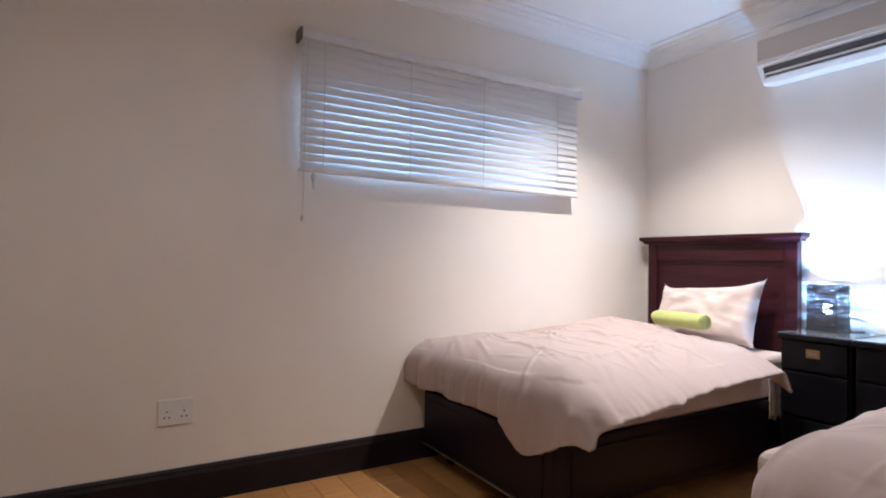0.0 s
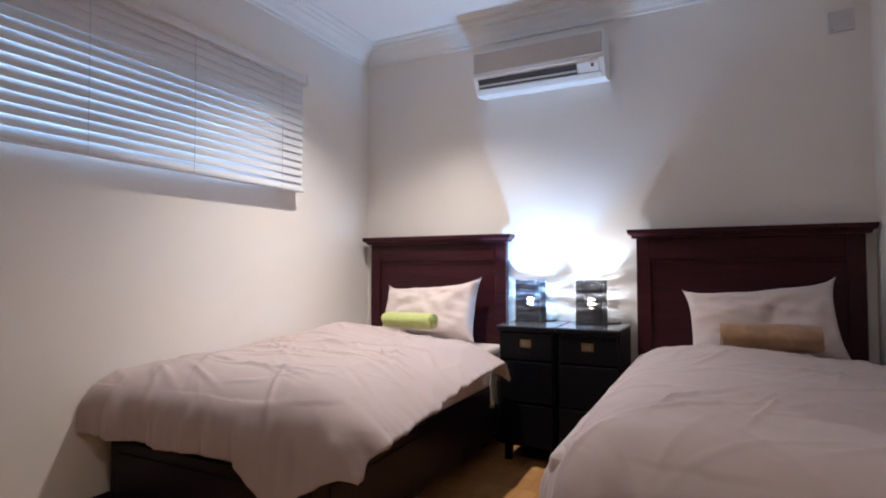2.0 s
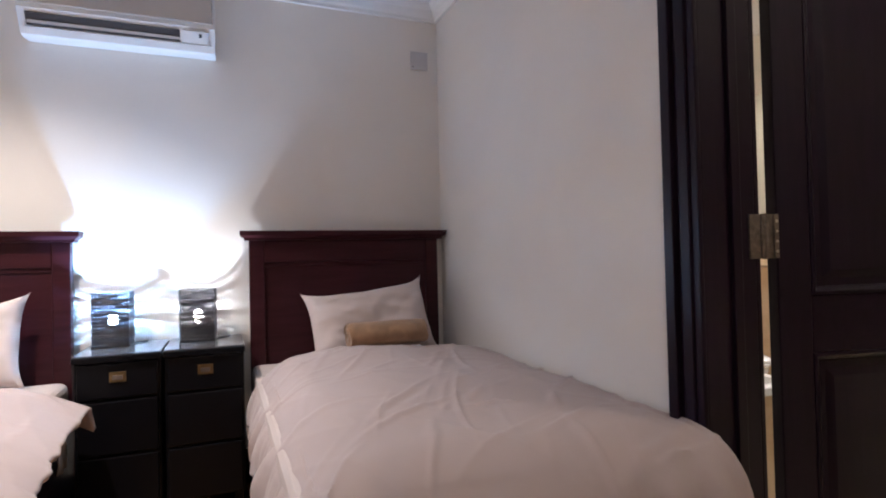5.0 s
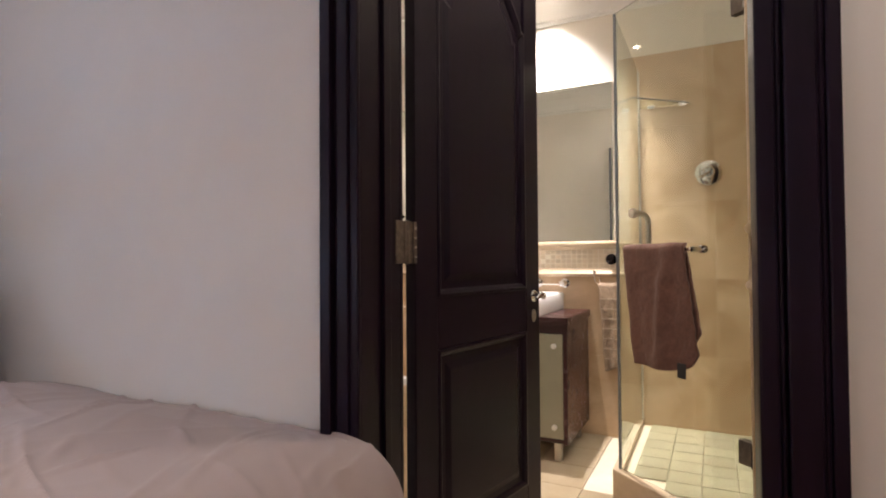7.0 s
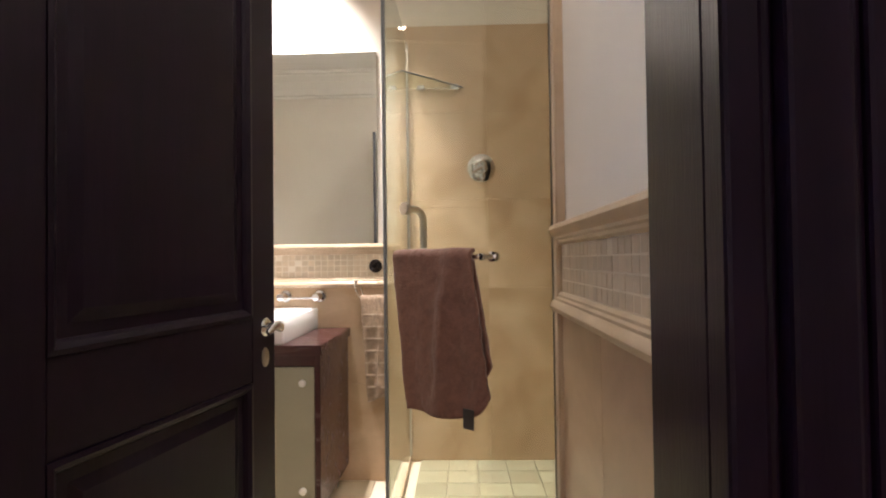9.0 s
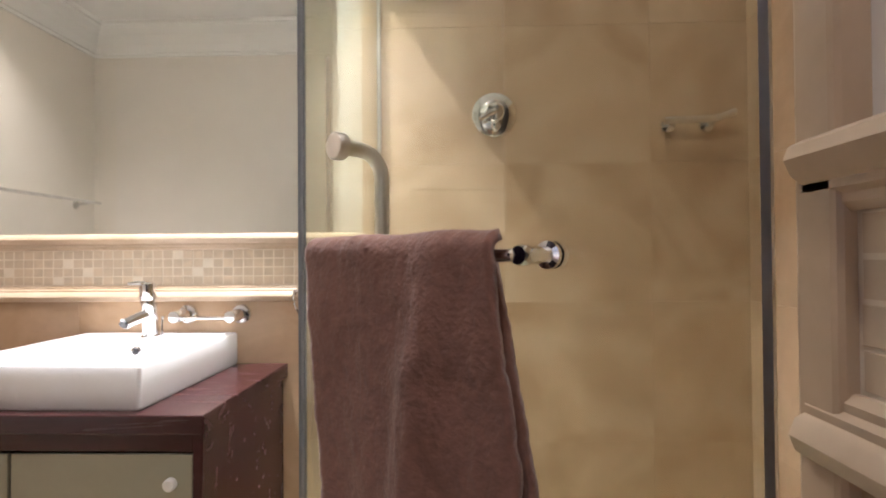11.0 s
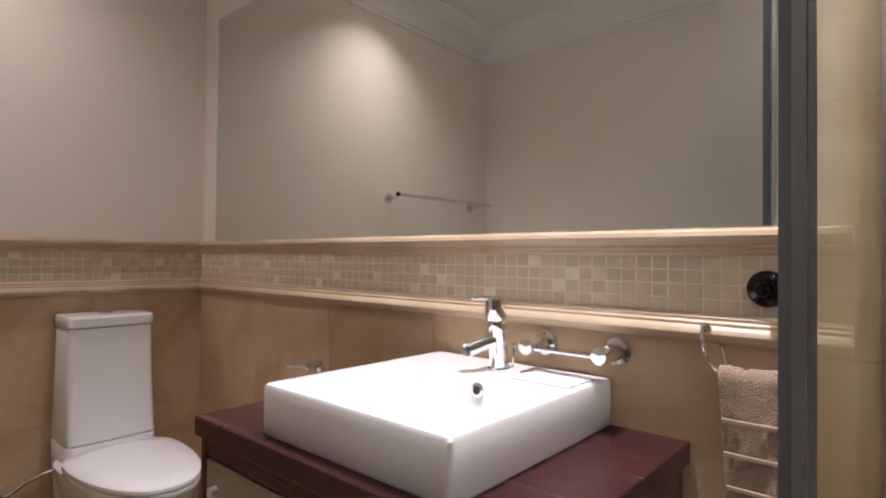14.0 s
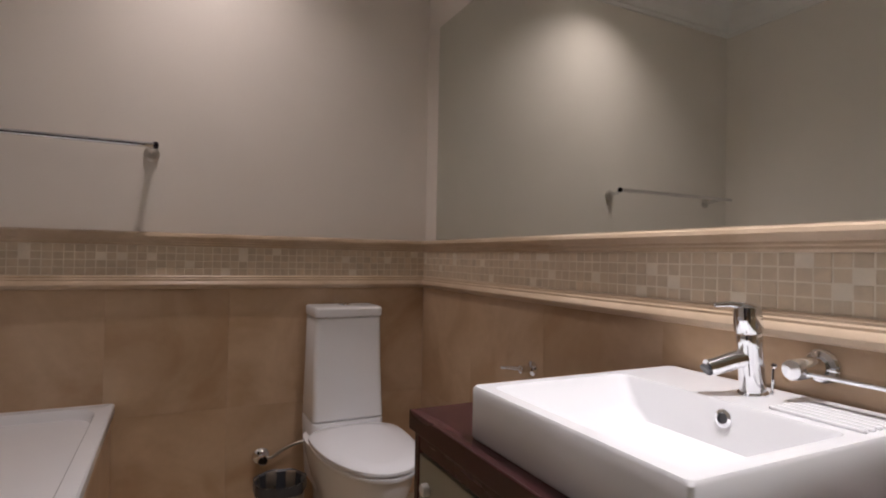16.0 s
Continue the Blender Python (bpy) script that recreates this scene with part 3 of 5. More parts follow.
def duvet_mesh(x_head, x_foot, y0, y1, top, over_y0, over_y1, over_foot, seed, corner=0.0, hump=0.05, y_hump=0.0, skew=0.08, base_turn=30, tip=0.0, r=0.17, taper=0.7):
    """A duvet laid over a bed whose head is at large x: over_* are the lengths hanging at each side."""
    bm = bmesh.new()
    nu, nv = 170, 230
    u0, u1 = y0 - over_y0, y1 + over_y1
    v0, v1 = x_foot - skew - over_foot, x_head
    grid = []
    rc = random.Random(seed * 11)
    lines_ = []
    for k in range(70):
        cx_, cy_ = rc.uniform(x_foot, x_head - 0.1), rc.uniform(y0, y1)
        lean = base_turn + rc.gauss(0, 26)
        lines_.append((cx_, cy_, math.cos(radians(lean)), math.sin(radians(lean)), rc.uniform(0.06, 0.26), rc.uniform(0.007, 0.020), rc.uniform(0.003, 0.012)))

    def creases(px, py):
        s = 0.0
        for cx_, cy_, c, q, length, wide, high in lines_:
            dx_, dy_ = px - cx_, py - cy_
            al = dx_ * c + dy_ * q
            if abs(al) < 2.2 * length:
                pe = (dy_ * c - dx_ * q + 0.25 * al * al) / wide
                if abs(pe) < 3:
                    s += high * math.exp(-pe * pe - (al / length) ** 2)
        return min(s, 0.022)
    off = Vector((seed * 7.3, seed * 3.1, seed))
    for i in range(nv + 1):
        row = []
        for j in range(nu + 1):
            uj = y0 + (y1 - y0) * j / nu
            va = v0
            if tip:
                va = x_foot - skew * (uj - y0) / (y1 - y0) - over_foot - 0.11 * math.exp(-((uj - y0 - tip) / 0.10) ** 2) + 0.08 * smooth01((y0 + 0.12 - uj) / 0.12)
            v = va + (v1 - va) * i / nv
            tp = smooth01((v - x_foot - 0.1) / 1.1)
            ua, ub = y0 - over_y0 * (1 - taper * tp), y1 + over_y1 * (1 - taper * tp)
            u = ua + (ub - ua) * j / nu
            eu = (y0 + r - u) if (u < y0 + r and over_y0) else 0.0
            eu = (u - (y1 - r)) if (u > y1 - r and over_y1) else eu
            xf = x_foot - skew * ((u - y0) / (y1 - y0) if over_y0 else (y1 - u) / (y1 - y0))
            ev = max(xf + r - v, 0.0)
            d = math.hypot(eu, ev)
            o, down = fold(d, r)
            if d > 0:
                yy = min(max(u, y0 + r if over_y0 else u), y1 - r if over_y1 else u) + (1 if u > (y0 + y1) / 2 else -1) * o * eu / d
                xx = max(v, xf + r) - o * ev / d
            else:
                yy, xx = u, v
            dy, dx = eu, ev
            # puffed filling over the flat, more towards the head
            inner = smooth01((u - y0) / 0.22) * smooth01((y1 - u) / 0.22) * smooth01((v - x_foot) / 0.25)
            z = top - down + hump * inner * (0.55 + 0.45 * noise.noise(Vector((xx * 1.6, yy * 1.9, 0)) + off))
            z += 0.018 * noise.noise(Vector((xx * 2.7, yy * 2.7, 2)) + off) * (1 if down < 0.04 else 0.4)
            z += 0.055 * math.exp(-((xx - 3.25) / 0.30) ** 2 - ((yy - y_hump) / 0.30) ** 2)
            z -= 0.10 * smooth01((v - (x_head - 0.10)) / 0.10) ** 2
            # wrinkles: long creases running across, gathers on the falls
            w = noise.noise(Vector((xx * 1.0 + yy * 0.7, yy * 4.6 - xx * 2.6, 5)) + off)
            crease = (1 - abs(w)) ** 7
            w2 = noise.noise(Vector((xx * 3.6 - yy * 2.2, yy * 1.1 + xx * 0.9, 9)) + off)
            crease2 = (1 - abs(w2)) ** 8
            z += (0.005 * crease + 0.004 * crease2) * (1 if down < 0.12 else 0.35) + creases(xx, yy) * (1 if down < 0.14 else 0.6)
            hang = smooth01((down - 0.035) / 0.16)
            ripple = 1.6 * noise.noise(Vector(((xx if dy > dx else yy) * 11, down * 2.0, 1)) + off) + 0.7 * noise.noise(Vector(((xx if dy > dx else yy) * 27, down * 3.0, 6)) + off)
            amp = 0.021 * hang
            if dy > dx:
                yy += amp * ripple * (1 if u > y1 - r else -1)
            else:
                xx -= amp * ripple
            # the loose corner droops
            if corner and u < y0 and v < x_foot + 0.10:
                k = min(y0 - u, 0.12) / 0.12 * smooth01((x_foot + 0.10 - v) / 0.25)
                z -= corner * k
            hem = 0.012 * noise.noise(Vector((xx * 6, yy * 6, 7)) + off) * hang
            row.append(bm.verts.new((xx, yy, z + hem)))
        grid.append(row)
    for a, b in zip(grid, grid[1:]):
        for k in range(nu):
            bm.faces.new((a[k], a[k + 1], b[k + 1], b[k]))
    bmesh.ops.recalc_face_normals(bm, faces=bm.faces[:])
    if sum(f.normal.z for f in bm.faces) < 0:
        bmesh.ops.reverse_faces(bm, faces=bm.faces[:])
    return bm


def add_solid(ob, t):
    m = ob.modifiers.new("thickness", "SOLIDIFY")
    m.thickness, m.offset = t, -1
    return ob


def pillow_mesh(w, h, t, seed, ears=0.04, slump=0.0):
    """A soft pillow lying in its own x (width), y (height) plane, about the origin."""
    bm = bmesh.new()
    n = 34
    for side in (1, -1):
        g = []
        for i in range(n + 1):
            row = []
            for j in range(n + 1):
                a, b = i / n * 2 - 1, j / n * 2 - 1
                pin = 1 - ears / (w / 2) * (1 - abs(b) ** 3) * abs(a) ** 6 * 1.2
                pin2 = 1 - ears / (h / 2) * (1 - abs(a) ** 3) * abs(b) ** 6 * 1.2
                f = max((1 - a ** 4) * (1 - b ** 4), 0) ** 0.55
                q = Vector((a * 2.2 + seed, b * 1.8, seed))
                z = side * t / 2 * f * (1 + 0.22 * noise.noise(q)) + 0.012 * noise.noise(q * 2.3) * f
                sag = slump * max(b, 0) * (0.85 - 0.2 * a - 0.55 * abs(a) ** 5)
                wr = 0.010 * f * (1 - abs(noise.noise(Vector((a * 3.1 + b * 1.7, b * 2.2 - a, seed + 4))))) ** 6
                row.append(bm.verts.new((a * w / 2 * pin, b * h / 2 * pin2 - sag, z + side * wr)))
            g.append(row)
        for p, q in zip(g, g[1:]):
            for k in range(n):
                bm.faces.new((p[k], p[k + 1], q[k + 1], q[k]) if side < 0 else (p[k], q[k], q[k + 1], p[k + 1]))
    bmesh.ops.remove_doubles(bm, verts=bm.verts[:], dist=0.0006)
    bmesh.ops.recalc_face_normals(bm, faces=bm.faces[:])
    return bm


def bed(y0, y1, x_foot):
    """Base on short feet, mattress and a corniced headboard; y0..y1 is the base."""
    b = thing("single_bed", "dark mahogany single bed with a tall panelled headboard", "bed", "single beds", ((X_HEAD + x_foot) / 2, (y0 + y1) / 2, 0))
    x1 = X_HEAD - 0.07
    base = part("base", bm_box(x_foot, x1, y0, y1, 0.10, 0.40, 0.006), ESPRESSO_H, b, "dark espresso storage base")
    part("side_panel", bm_box(x_foot + 0.10, x1 - 0.10, y0 - 0.006, y0, 0.15, 0.36, 0.003), ESPRESSO_H, base)
    part("foot_panel", bm_box(x_foot - 0.006, x_foot, y0 + 0.06, y1 - 0.06, 0.15, 0.36, 0.003), ESPRESSO_H, base)
    part("trim_strip", bm_box(x_foot - 0.004, x_foot + 0.01, y0, y1, 0.094, 0.100), STEEL, base, "thin pale metal edge strip")
    for xx in (x_foot + 0.12, x1 - 0.12):
        for yy in (y0 + 0.12, y1 - 0.12):
            part("foot", bm_lathe([(0.024, 0), (0.030, 0.01), (0.030, 0.10)], (xx, yy, 0), n=16), BLACKW, b)
    part("mattress", bm_box(x_foot + 0.01, x1 - 0.01, y0 + 0.01, y1 - 0.01, 0.40, 0.63, 0.035, seg=3), MATTRESS, b, "pale fabric mattress")
    # headboard
    hy0, hy1, xt = y0 + 0.002, y1 - (0.035 if y1 > 2 else 0.008), X_HEAD - 0.024
    xf = xt - 0.052
    for a, c in ((hy0, hy0 + 0.075), (hy1 - 0.075, hy1)):
        part("post", bm_box(xf, xt, a, c, 0.0, 1.285, 0.004), MAHOG, b)
    hp = part("headboard_panel", bm_box(xf + 0.018, xt - 0.01, hy0 + 0.075, hy1 - 0.075, 0.35, 1.19), MAHOG, b, "red mahogany headboard panel")
    part("inner_moulding", bm_box(xf + 0.010, xf + 0.018, hy0 + 0.075, hy1 - 0.075, 1.145, 1.165, 0.003), MAHOG, hp)
    part("head_rail", bm_box(xf + 0.002, xt - 0.002, hy0 + 0.075, hy1 - 0.075, 1.165, 1.285, 0.004), MAHOG, b)
    prof = [(-0.010, 1.285), (0.022, 1.285), (0.024, 1.297), (0.034, 1.304), (0.044, 1.312), (0.046, 1.335), (-0.010, 1.335)]
    cor = bmesh.new()
    path = [(xt - 0.004, hy0, 0), (xf, hy0, 0), (xf, hy1, 0), (xt - 0.004, hy1, 0)]
    bm_sweep([(-a, z) for a, z in prof], path, bm=cor)
    bm_box(xf + 0.008, xt - 0.004, hy0 + 0.008, hy1 - 0.008, 1.29, 1.333, bm=cor)
    bmesh.ops.recalc_face_normals(cor, faces=cor.faces[:])
    part("cornice", cor, MAHOG, b, "moulded cornice along the headboard")
    return b


B1 = (1.605, 2.685)
B2 = (-0.265, 0.815)
XF = 2.02
bed(*B1, XF)
bed(*B2, XF)
d1 = tagged(add_solid(mesh("duvet", duvet_mesh(3.52, XF - 0.025, B1[0] + 0.012, B1[1] + 0.035, 0.685, 0.075, 0.0, 0.16, 1, 0.0, y_hump=2.42, base_turn=65, tip=0.20), DUVET, True), 0.02), "rumpled pale pink-beige cotton duvet on the bed by the window", "duvet", "duvets")
d2 = tagged(add_solid(mesh("duvet", duvet_mesh(3.56, XF - 0.105, B2[0] - 0.045, B2[1] + 0.030, 0.685, 0.0, 0.17, 0.23, 4, 0.0, y_hump=0.3, base_turn=-38, r=0.22, taper=0.15), DUVET, True), 0.02), "creased dusty-pink cotton duvet on the bed beside the door wall", "duvet", "duvets")


def place(ob, m):
    ob.matrix_world = m
    return ob


for yc, seed, lab in ((2.08, 3, "plump pale pillow leaning on the headboard"), (0.20, 8, "plump pale pillow with pointed corners leaning on the headboard")):
    p = mesh("pillow", pillow_mesh(0.70, 0.45, 0.18, seed, 0.03, 0.065 if seed == 3 else 0.05), PILLOW, True)
    place(p, pose(3.735, yc, 0.845, 66, 0, -90) @ pose(0, 0, 0, 0, 0, 3 if seed == 3 else 5))
    tagged(p, lab, "pillow", "pillows")


def rolled_towel(yc, length, x, z, r, mat_, label, flat=0.8):
    """A towel rolled into a bolster along y: a spiral section with soft ends."""
    bm = bmesh.new()
    rings = []
    turns, n = 2.6, 60
    for k in range(25):
        s = k / 24 * 2 - 1
        ring = []
        for i in range(n):
            a = 2 * math.pi * i / n
            rr = r * (1 + 0.035 * noise.noise(Vector((math.cos(a) * 2, math.sin(a) * 2, s * 3 + yc)))) * (1 - 0.06 * abs(s) ** 8)
            if 0.2 < a < 0.32:
                rr *= 0.93
            ring.append(Vector((x + rr * math.cos(a), yc + s * length / 2 + 0.006 * math.sin(3 * a), z + rr * flat * math.sin(a))))
        rings.append(ring)
    bm_rings(rings, bm)
    t = thing("rolled_towel", label, "towel", "rolled towels", (x, yc, z))
    part("roll", bm, mat_, t, "", True)
    for way in (-1, 1):
        pts = []
        for i in range(70):
            a = turns * 2 * math.pi * i / 69
            rr = r * 0.90 * (1 - i / 74)
            pts.append((x + rr * math.cos(a), yc + way * (length / 2 + 0.001), z + rr * flat * math.sin(a)))
        part("spiral_edge", bm_tube(pts, 0.0045, 6), mat_, t)
    return t


rolled_towel(2.092, 0.335, 3.50, 0.796, 0.060, GREEN, "lime green towel rolled on the duvet")
rolled_towel(0.182, 0.39, 3.49, 0.80, 0.078, TAN, "tan brown towel rolled on the duvet")
fs = thing("fitted_sheet_corner", "white corner of a fitted sheet hanging beside the bed", "sheet", "", (3.62, 1.59, 0.5))
bm = bmesh.new()
rows_ = []
for i in range(9):
    z = 0.30 + 0.26 * i / 8
    rows_.append([Vector((3.56 + 0.11 * j / 10, 1.586 - 0.006 * math.sin(j * 1.4 + i * 0.3) - 0.004 * (i % 2), z + 0.01 * math.sin(j))) for j in range(11)])
bm_rings(rows_, bm, loop=False)
add_solid(part("cloth", bm, SHEET, fs, "", True), 0.006)


def nightstand(y0, y1):
    x0, x1 = 3.555, X_HEAD - 0.022
    n = thing("nightstand", "black lacquered nightstand with brass pulls and a glass top", "nightstand", "bedside nightstands", ((x0 + x1) / 2, (y0 + y1) / 2, 0))
    part("carcass", bm_box(x0 + 0.018, x1, y0 + 0.006, y1 - 0.006, 0.105, 0.757, 0.004), BLACKW, n)
    part("top", bm_box(x0 - 0.012, x1, y0 + 0.001, y1 - 0.001, 0.757, 0.782, 0.004), BLACKW, n)
    g = part("glass_top", bm_box(x0 - 0.010, x1 - 0.002, y0 + 0.003, y1 - 0.003, 0.782, 0.789, 0.0015), BLACK_GLASS, n, "polished glass top plate")
    for a, b in ((0.60, 0.75), (0.36, 0.585), (0.118, 0.345)):
        dr = part("drawer", bm_box(x0, x0 + 0.02, y0 + 0.018, y1 - 0.018, a, b, 0.004), BLACKW, n)
        if a == 0.60:
            yc, zc = (y0 + y1) / 2, 0.69
            pl = part("pull_plate", bm_box(x0 - 0.004, x0, yc - 0.032, yc + 0.032, zc - 0.022, zc + 0.022, 0.0015), BRASS, dr, "aged brass recessed pull")
            part("pull_ring", bm_box(x0 - 0.009, x0 - 0.004, yc - 0.020, yc + 0.020, zc - 0.012, zc + 0.008, 0.002), HINGE, dr)
    for xx in (x0 + 0.09, x1 - 0.04):
        for yy in (y0 + 0.035, y1 - 0.035):
            part("leg", bm_box(xx - 0.02, xx + 0.02, yy - 0.02, yy + 0.02, 0, 0.105, 0.003), BLACKW, n)
    return n


BLACK_GLASS = material("smoked_glass_top", (0.05, 0.055, 0.065), 0.06, vary=0.05, scale=6, fine=60, bump=0.0, coat=1.0)
nightstand(1.194, 1.535)
nightstand(0.846, 1.190)


def woven_lamp(x, y, z0, bulb, label, seed):
    """A square-section tube of loosely woven black strands round a bare bulb."""
    t = thing("table_lamp", label, "table lamp", "bedside lamps", (x, y, z0))
    rr = random.Random(seed)
    h, w = 0.252, 0.083
    base = part("base", bm_box(x - w + 0.004, x + w - 0.004, y - w + 0.004, y + w - 0.004, z0, z0 + 0.012, 0.003), RATTAN, t)
    sh = bmesh.new()

    def corner_loop(z, r, wob):
        pts = []
        for k in range(40):
            a = 2 * math.pi * k / 40
            c, s = math.cos(a), math.sin(a)
            q = r / max(abs(c), abs(s)) * 0.55 + r * 0.45 * 1.12
            pts.append(Vector((x + q * c, y + q * s, z + wob * noise.noise(Vector((c * 1.6, s * 1.6, z * 40 + seed))))))
        return pts
    zz = z0 + 0.006
    while zz < z0 + h:
        dense = 0.62 if zz < z0 + 0.085 else 0.80
        pts = corner_loop(zz, w - rr.uniform(0, 0.004), 0.007)
        rw = rr.uniform(0.0017, 0.0028)
        pts.append(pts[0])
        bm_tube(pts, rw, 5, sh, False)
        zz += rr.uniform(0.0040, 0.0070) * dense
    for k in range(26):
        a = 2 * math.pi * k / 26 + rr.uniform(-0.1, 0.1)
        c, s = math.cos(a), math.sin(a)
        q = (w - 0.003) / max(abs(c), abs(s)) * 0.55 + w * 0.45 * 1.1
        bm_tube([(x + q * c * 0.985, y + q * s * 0.985, z0 + 0.004), (x + q * c * 0.97, y + q * s * 0.985, z0 + h * 0.5), (x + q * c * 0.985, y + q * s * 0.97, z0 + h)], 0.0016, 5, sh)
    tagged(part("shade", sh, RATTAN, t, "loosely woven black strand shade"), kind="stuff")
    bz = z0 + 0.122
    part("bulb_holder", bm_lathe([(0.012, 0.012), (0.012, 0.05), (0.017, 0.055), (0.017, 0.088)], (x, y, z0), n=14), DARKP, t)
    part("bulb", bm_lathe([(0.008, -0.035), (0.014, -0.028), (0.022, -0.008), (0.023, 0.006), (0.016, 0.020), (0, 0.026)], (x, y, bz), n=18), bulb, t, "glowing bulb", True)
    return (x, y, bz + 0.034)


for (lx, ly, col, pw), bulb, lab in zip(LAMPS, (BULB_B, BULB_W), ("black woven table lamp glowing cool blue-white", "black woven table lamp glowing soft white")):
    e = woven_lamp(lx, ly, 0.789, bulb, lab, 3 + int(lx * 10 + ly * 10))
    lamp("bulb_light", "POINT", e, pw, col, 0.012)
for yy, ym in ((1.30, 1.33), (0.915, 0.95)):
    c = mesh("lamp_cable", bm_tube([(3.80, ym + 0.05, 0.7925), (3.86, ym + 0.01, 0.7925), (3.90, yy, 0.7925), (3.945, yy - 0.008, 0.7925)], 0.003, 8), DARKP, True)
    tagged(c, "thin dark lamp cable lying on the nightstand", "cable", "lamp cables")


# air conditioner
def air_conditioner(y0, y1, z0, z1):
    ac = thing("air_conditioner", "white wall-mounted split air conditioner with taupe front panel", "air conditioner", "", (X_HEAD, (y0 + y1) / 2, z0))
    xb = X_HEAD - 0.002
    prof = [(xb, z0 + 0.015), (xb - 0.11, z0), (xb - 0.135, z0 + 0.004), (xb - 0.192, z0 + 0.098), (xb - 0.197, z0 + 0.105), (xb - 0.198, z1 - 0.02), (xb - 0.185, z1), (xb, z1)]
    part("housing", bm_rings([[Vector((x, y, z)) for x, z in prof] for y in (y0, y0 + 0.004, y1 - 0.004, y1)]), PLASTIC, ac)
    part("front_panel", bm_box(xb - 0.206, xb - 0.197, y0 + 0.012, y1 - 0.006, z0 + 0.125, z1 - 0.012, 0.004), TAUPE, ac, "taupe gloss front panel")
    # outlet slot along the lower front
    def slot(u, v, lift, ya, yb):
        p0, p1 = Vector((xb - 0.192, 0, z0 + 0.098)), Vector((xb - 0.135, 0, z0 + 0.004))
        nrm = Vector((-0.855, 0, -0.518))
        r = []
        for y in (ya, yb):
            a, b = p0.lerp(p1, u) + nrm * lift, p0.lerp(p1, v) + nrm * lift
            c, d = p0.lerp(p1, v) - nrm * 0.006, p0.lerp(p1, u) - nrm * 0.006
            r.append([q + Vector((0, y, 0)) for q in (a, b, c, d)])
        return bm_rings(r)
    part("outlet", slot(0.10, 0.62, 0.006, y0 + 0.16, y1 - 0.03), DARKP, ac, "dark air outlet slot")
    part("louver", slot(0.40, 0.52, 0.010, y0 + 0.16, y1 - 0.035), TAUPE, ac)
    part("louver", slot(0.66, 0.98, 0.010, y0 + 0.02, y1 - 0.02), PLASTIC, ac)
    part("receiver_panel", slot(0.08, 0.60, 0.009, y0 + 0.03, y0 + 0.15), PLASTIC, ac)
    part("indicator", slot(0.18, 0.34, 0.012, y0 + 0.060, y0 + 0.074), DARKP, ac)
    return ac


air_conditioner(0.955, 1.775, 2.235, 2.50)

# cover plate high on the wall and a double socket
pl = thing("cover_plate", "square white cover plate on the wall", "wall plate", "", (X_HEAD, 0.02, 2.30))
part("plate", bm_box(X_HEAD - 0.009, X_HEAD, -0.255, -0.145, 2.325, 2.435, 0.003), PLATE, pl)
part("screw", bm_lathe([(0.004, 0), (0.003, 0.002)], (X_HEAD - 0.009, -0.160, 2.34), (-1, 0, 0), 8), DARKP, pl)
so = thing("wall_socket", "white plastic double wall socket with switches", "socket", "", (0.98, Y_WIN, 0.5))
sx, sz = 0.735, 0.43
part("plate", bm_box(sx - 0.075, sx + 0.075, Y_WIN - 0.010, Y_WIN, sz - 0.06, sz + 0.06, 0.004), PLASTIC, so)
for dx in (-0.036, 0.036):
    part("switch", bm_box(sx + dx - 0.009, sx + dx + 0.009, Y_WIN - 0.014, Y_WIN - 0.010, sz + 0.022, sz + 0.044, 0.002), PLASTIC, so)
    hb = bmesh.new()
    for ax, az in ((0, 0.004), (-0.010, -0.022), (0.010, -0.022)):
        join(hb, bm_lathe([(0.0042, 0), (0.0042, 0.001)], (sx + dx + ax, Y_WIN - 0.010, sz + az), (0, -1, 0), 10))
    part("pin_holes", hb, DARKP, so)


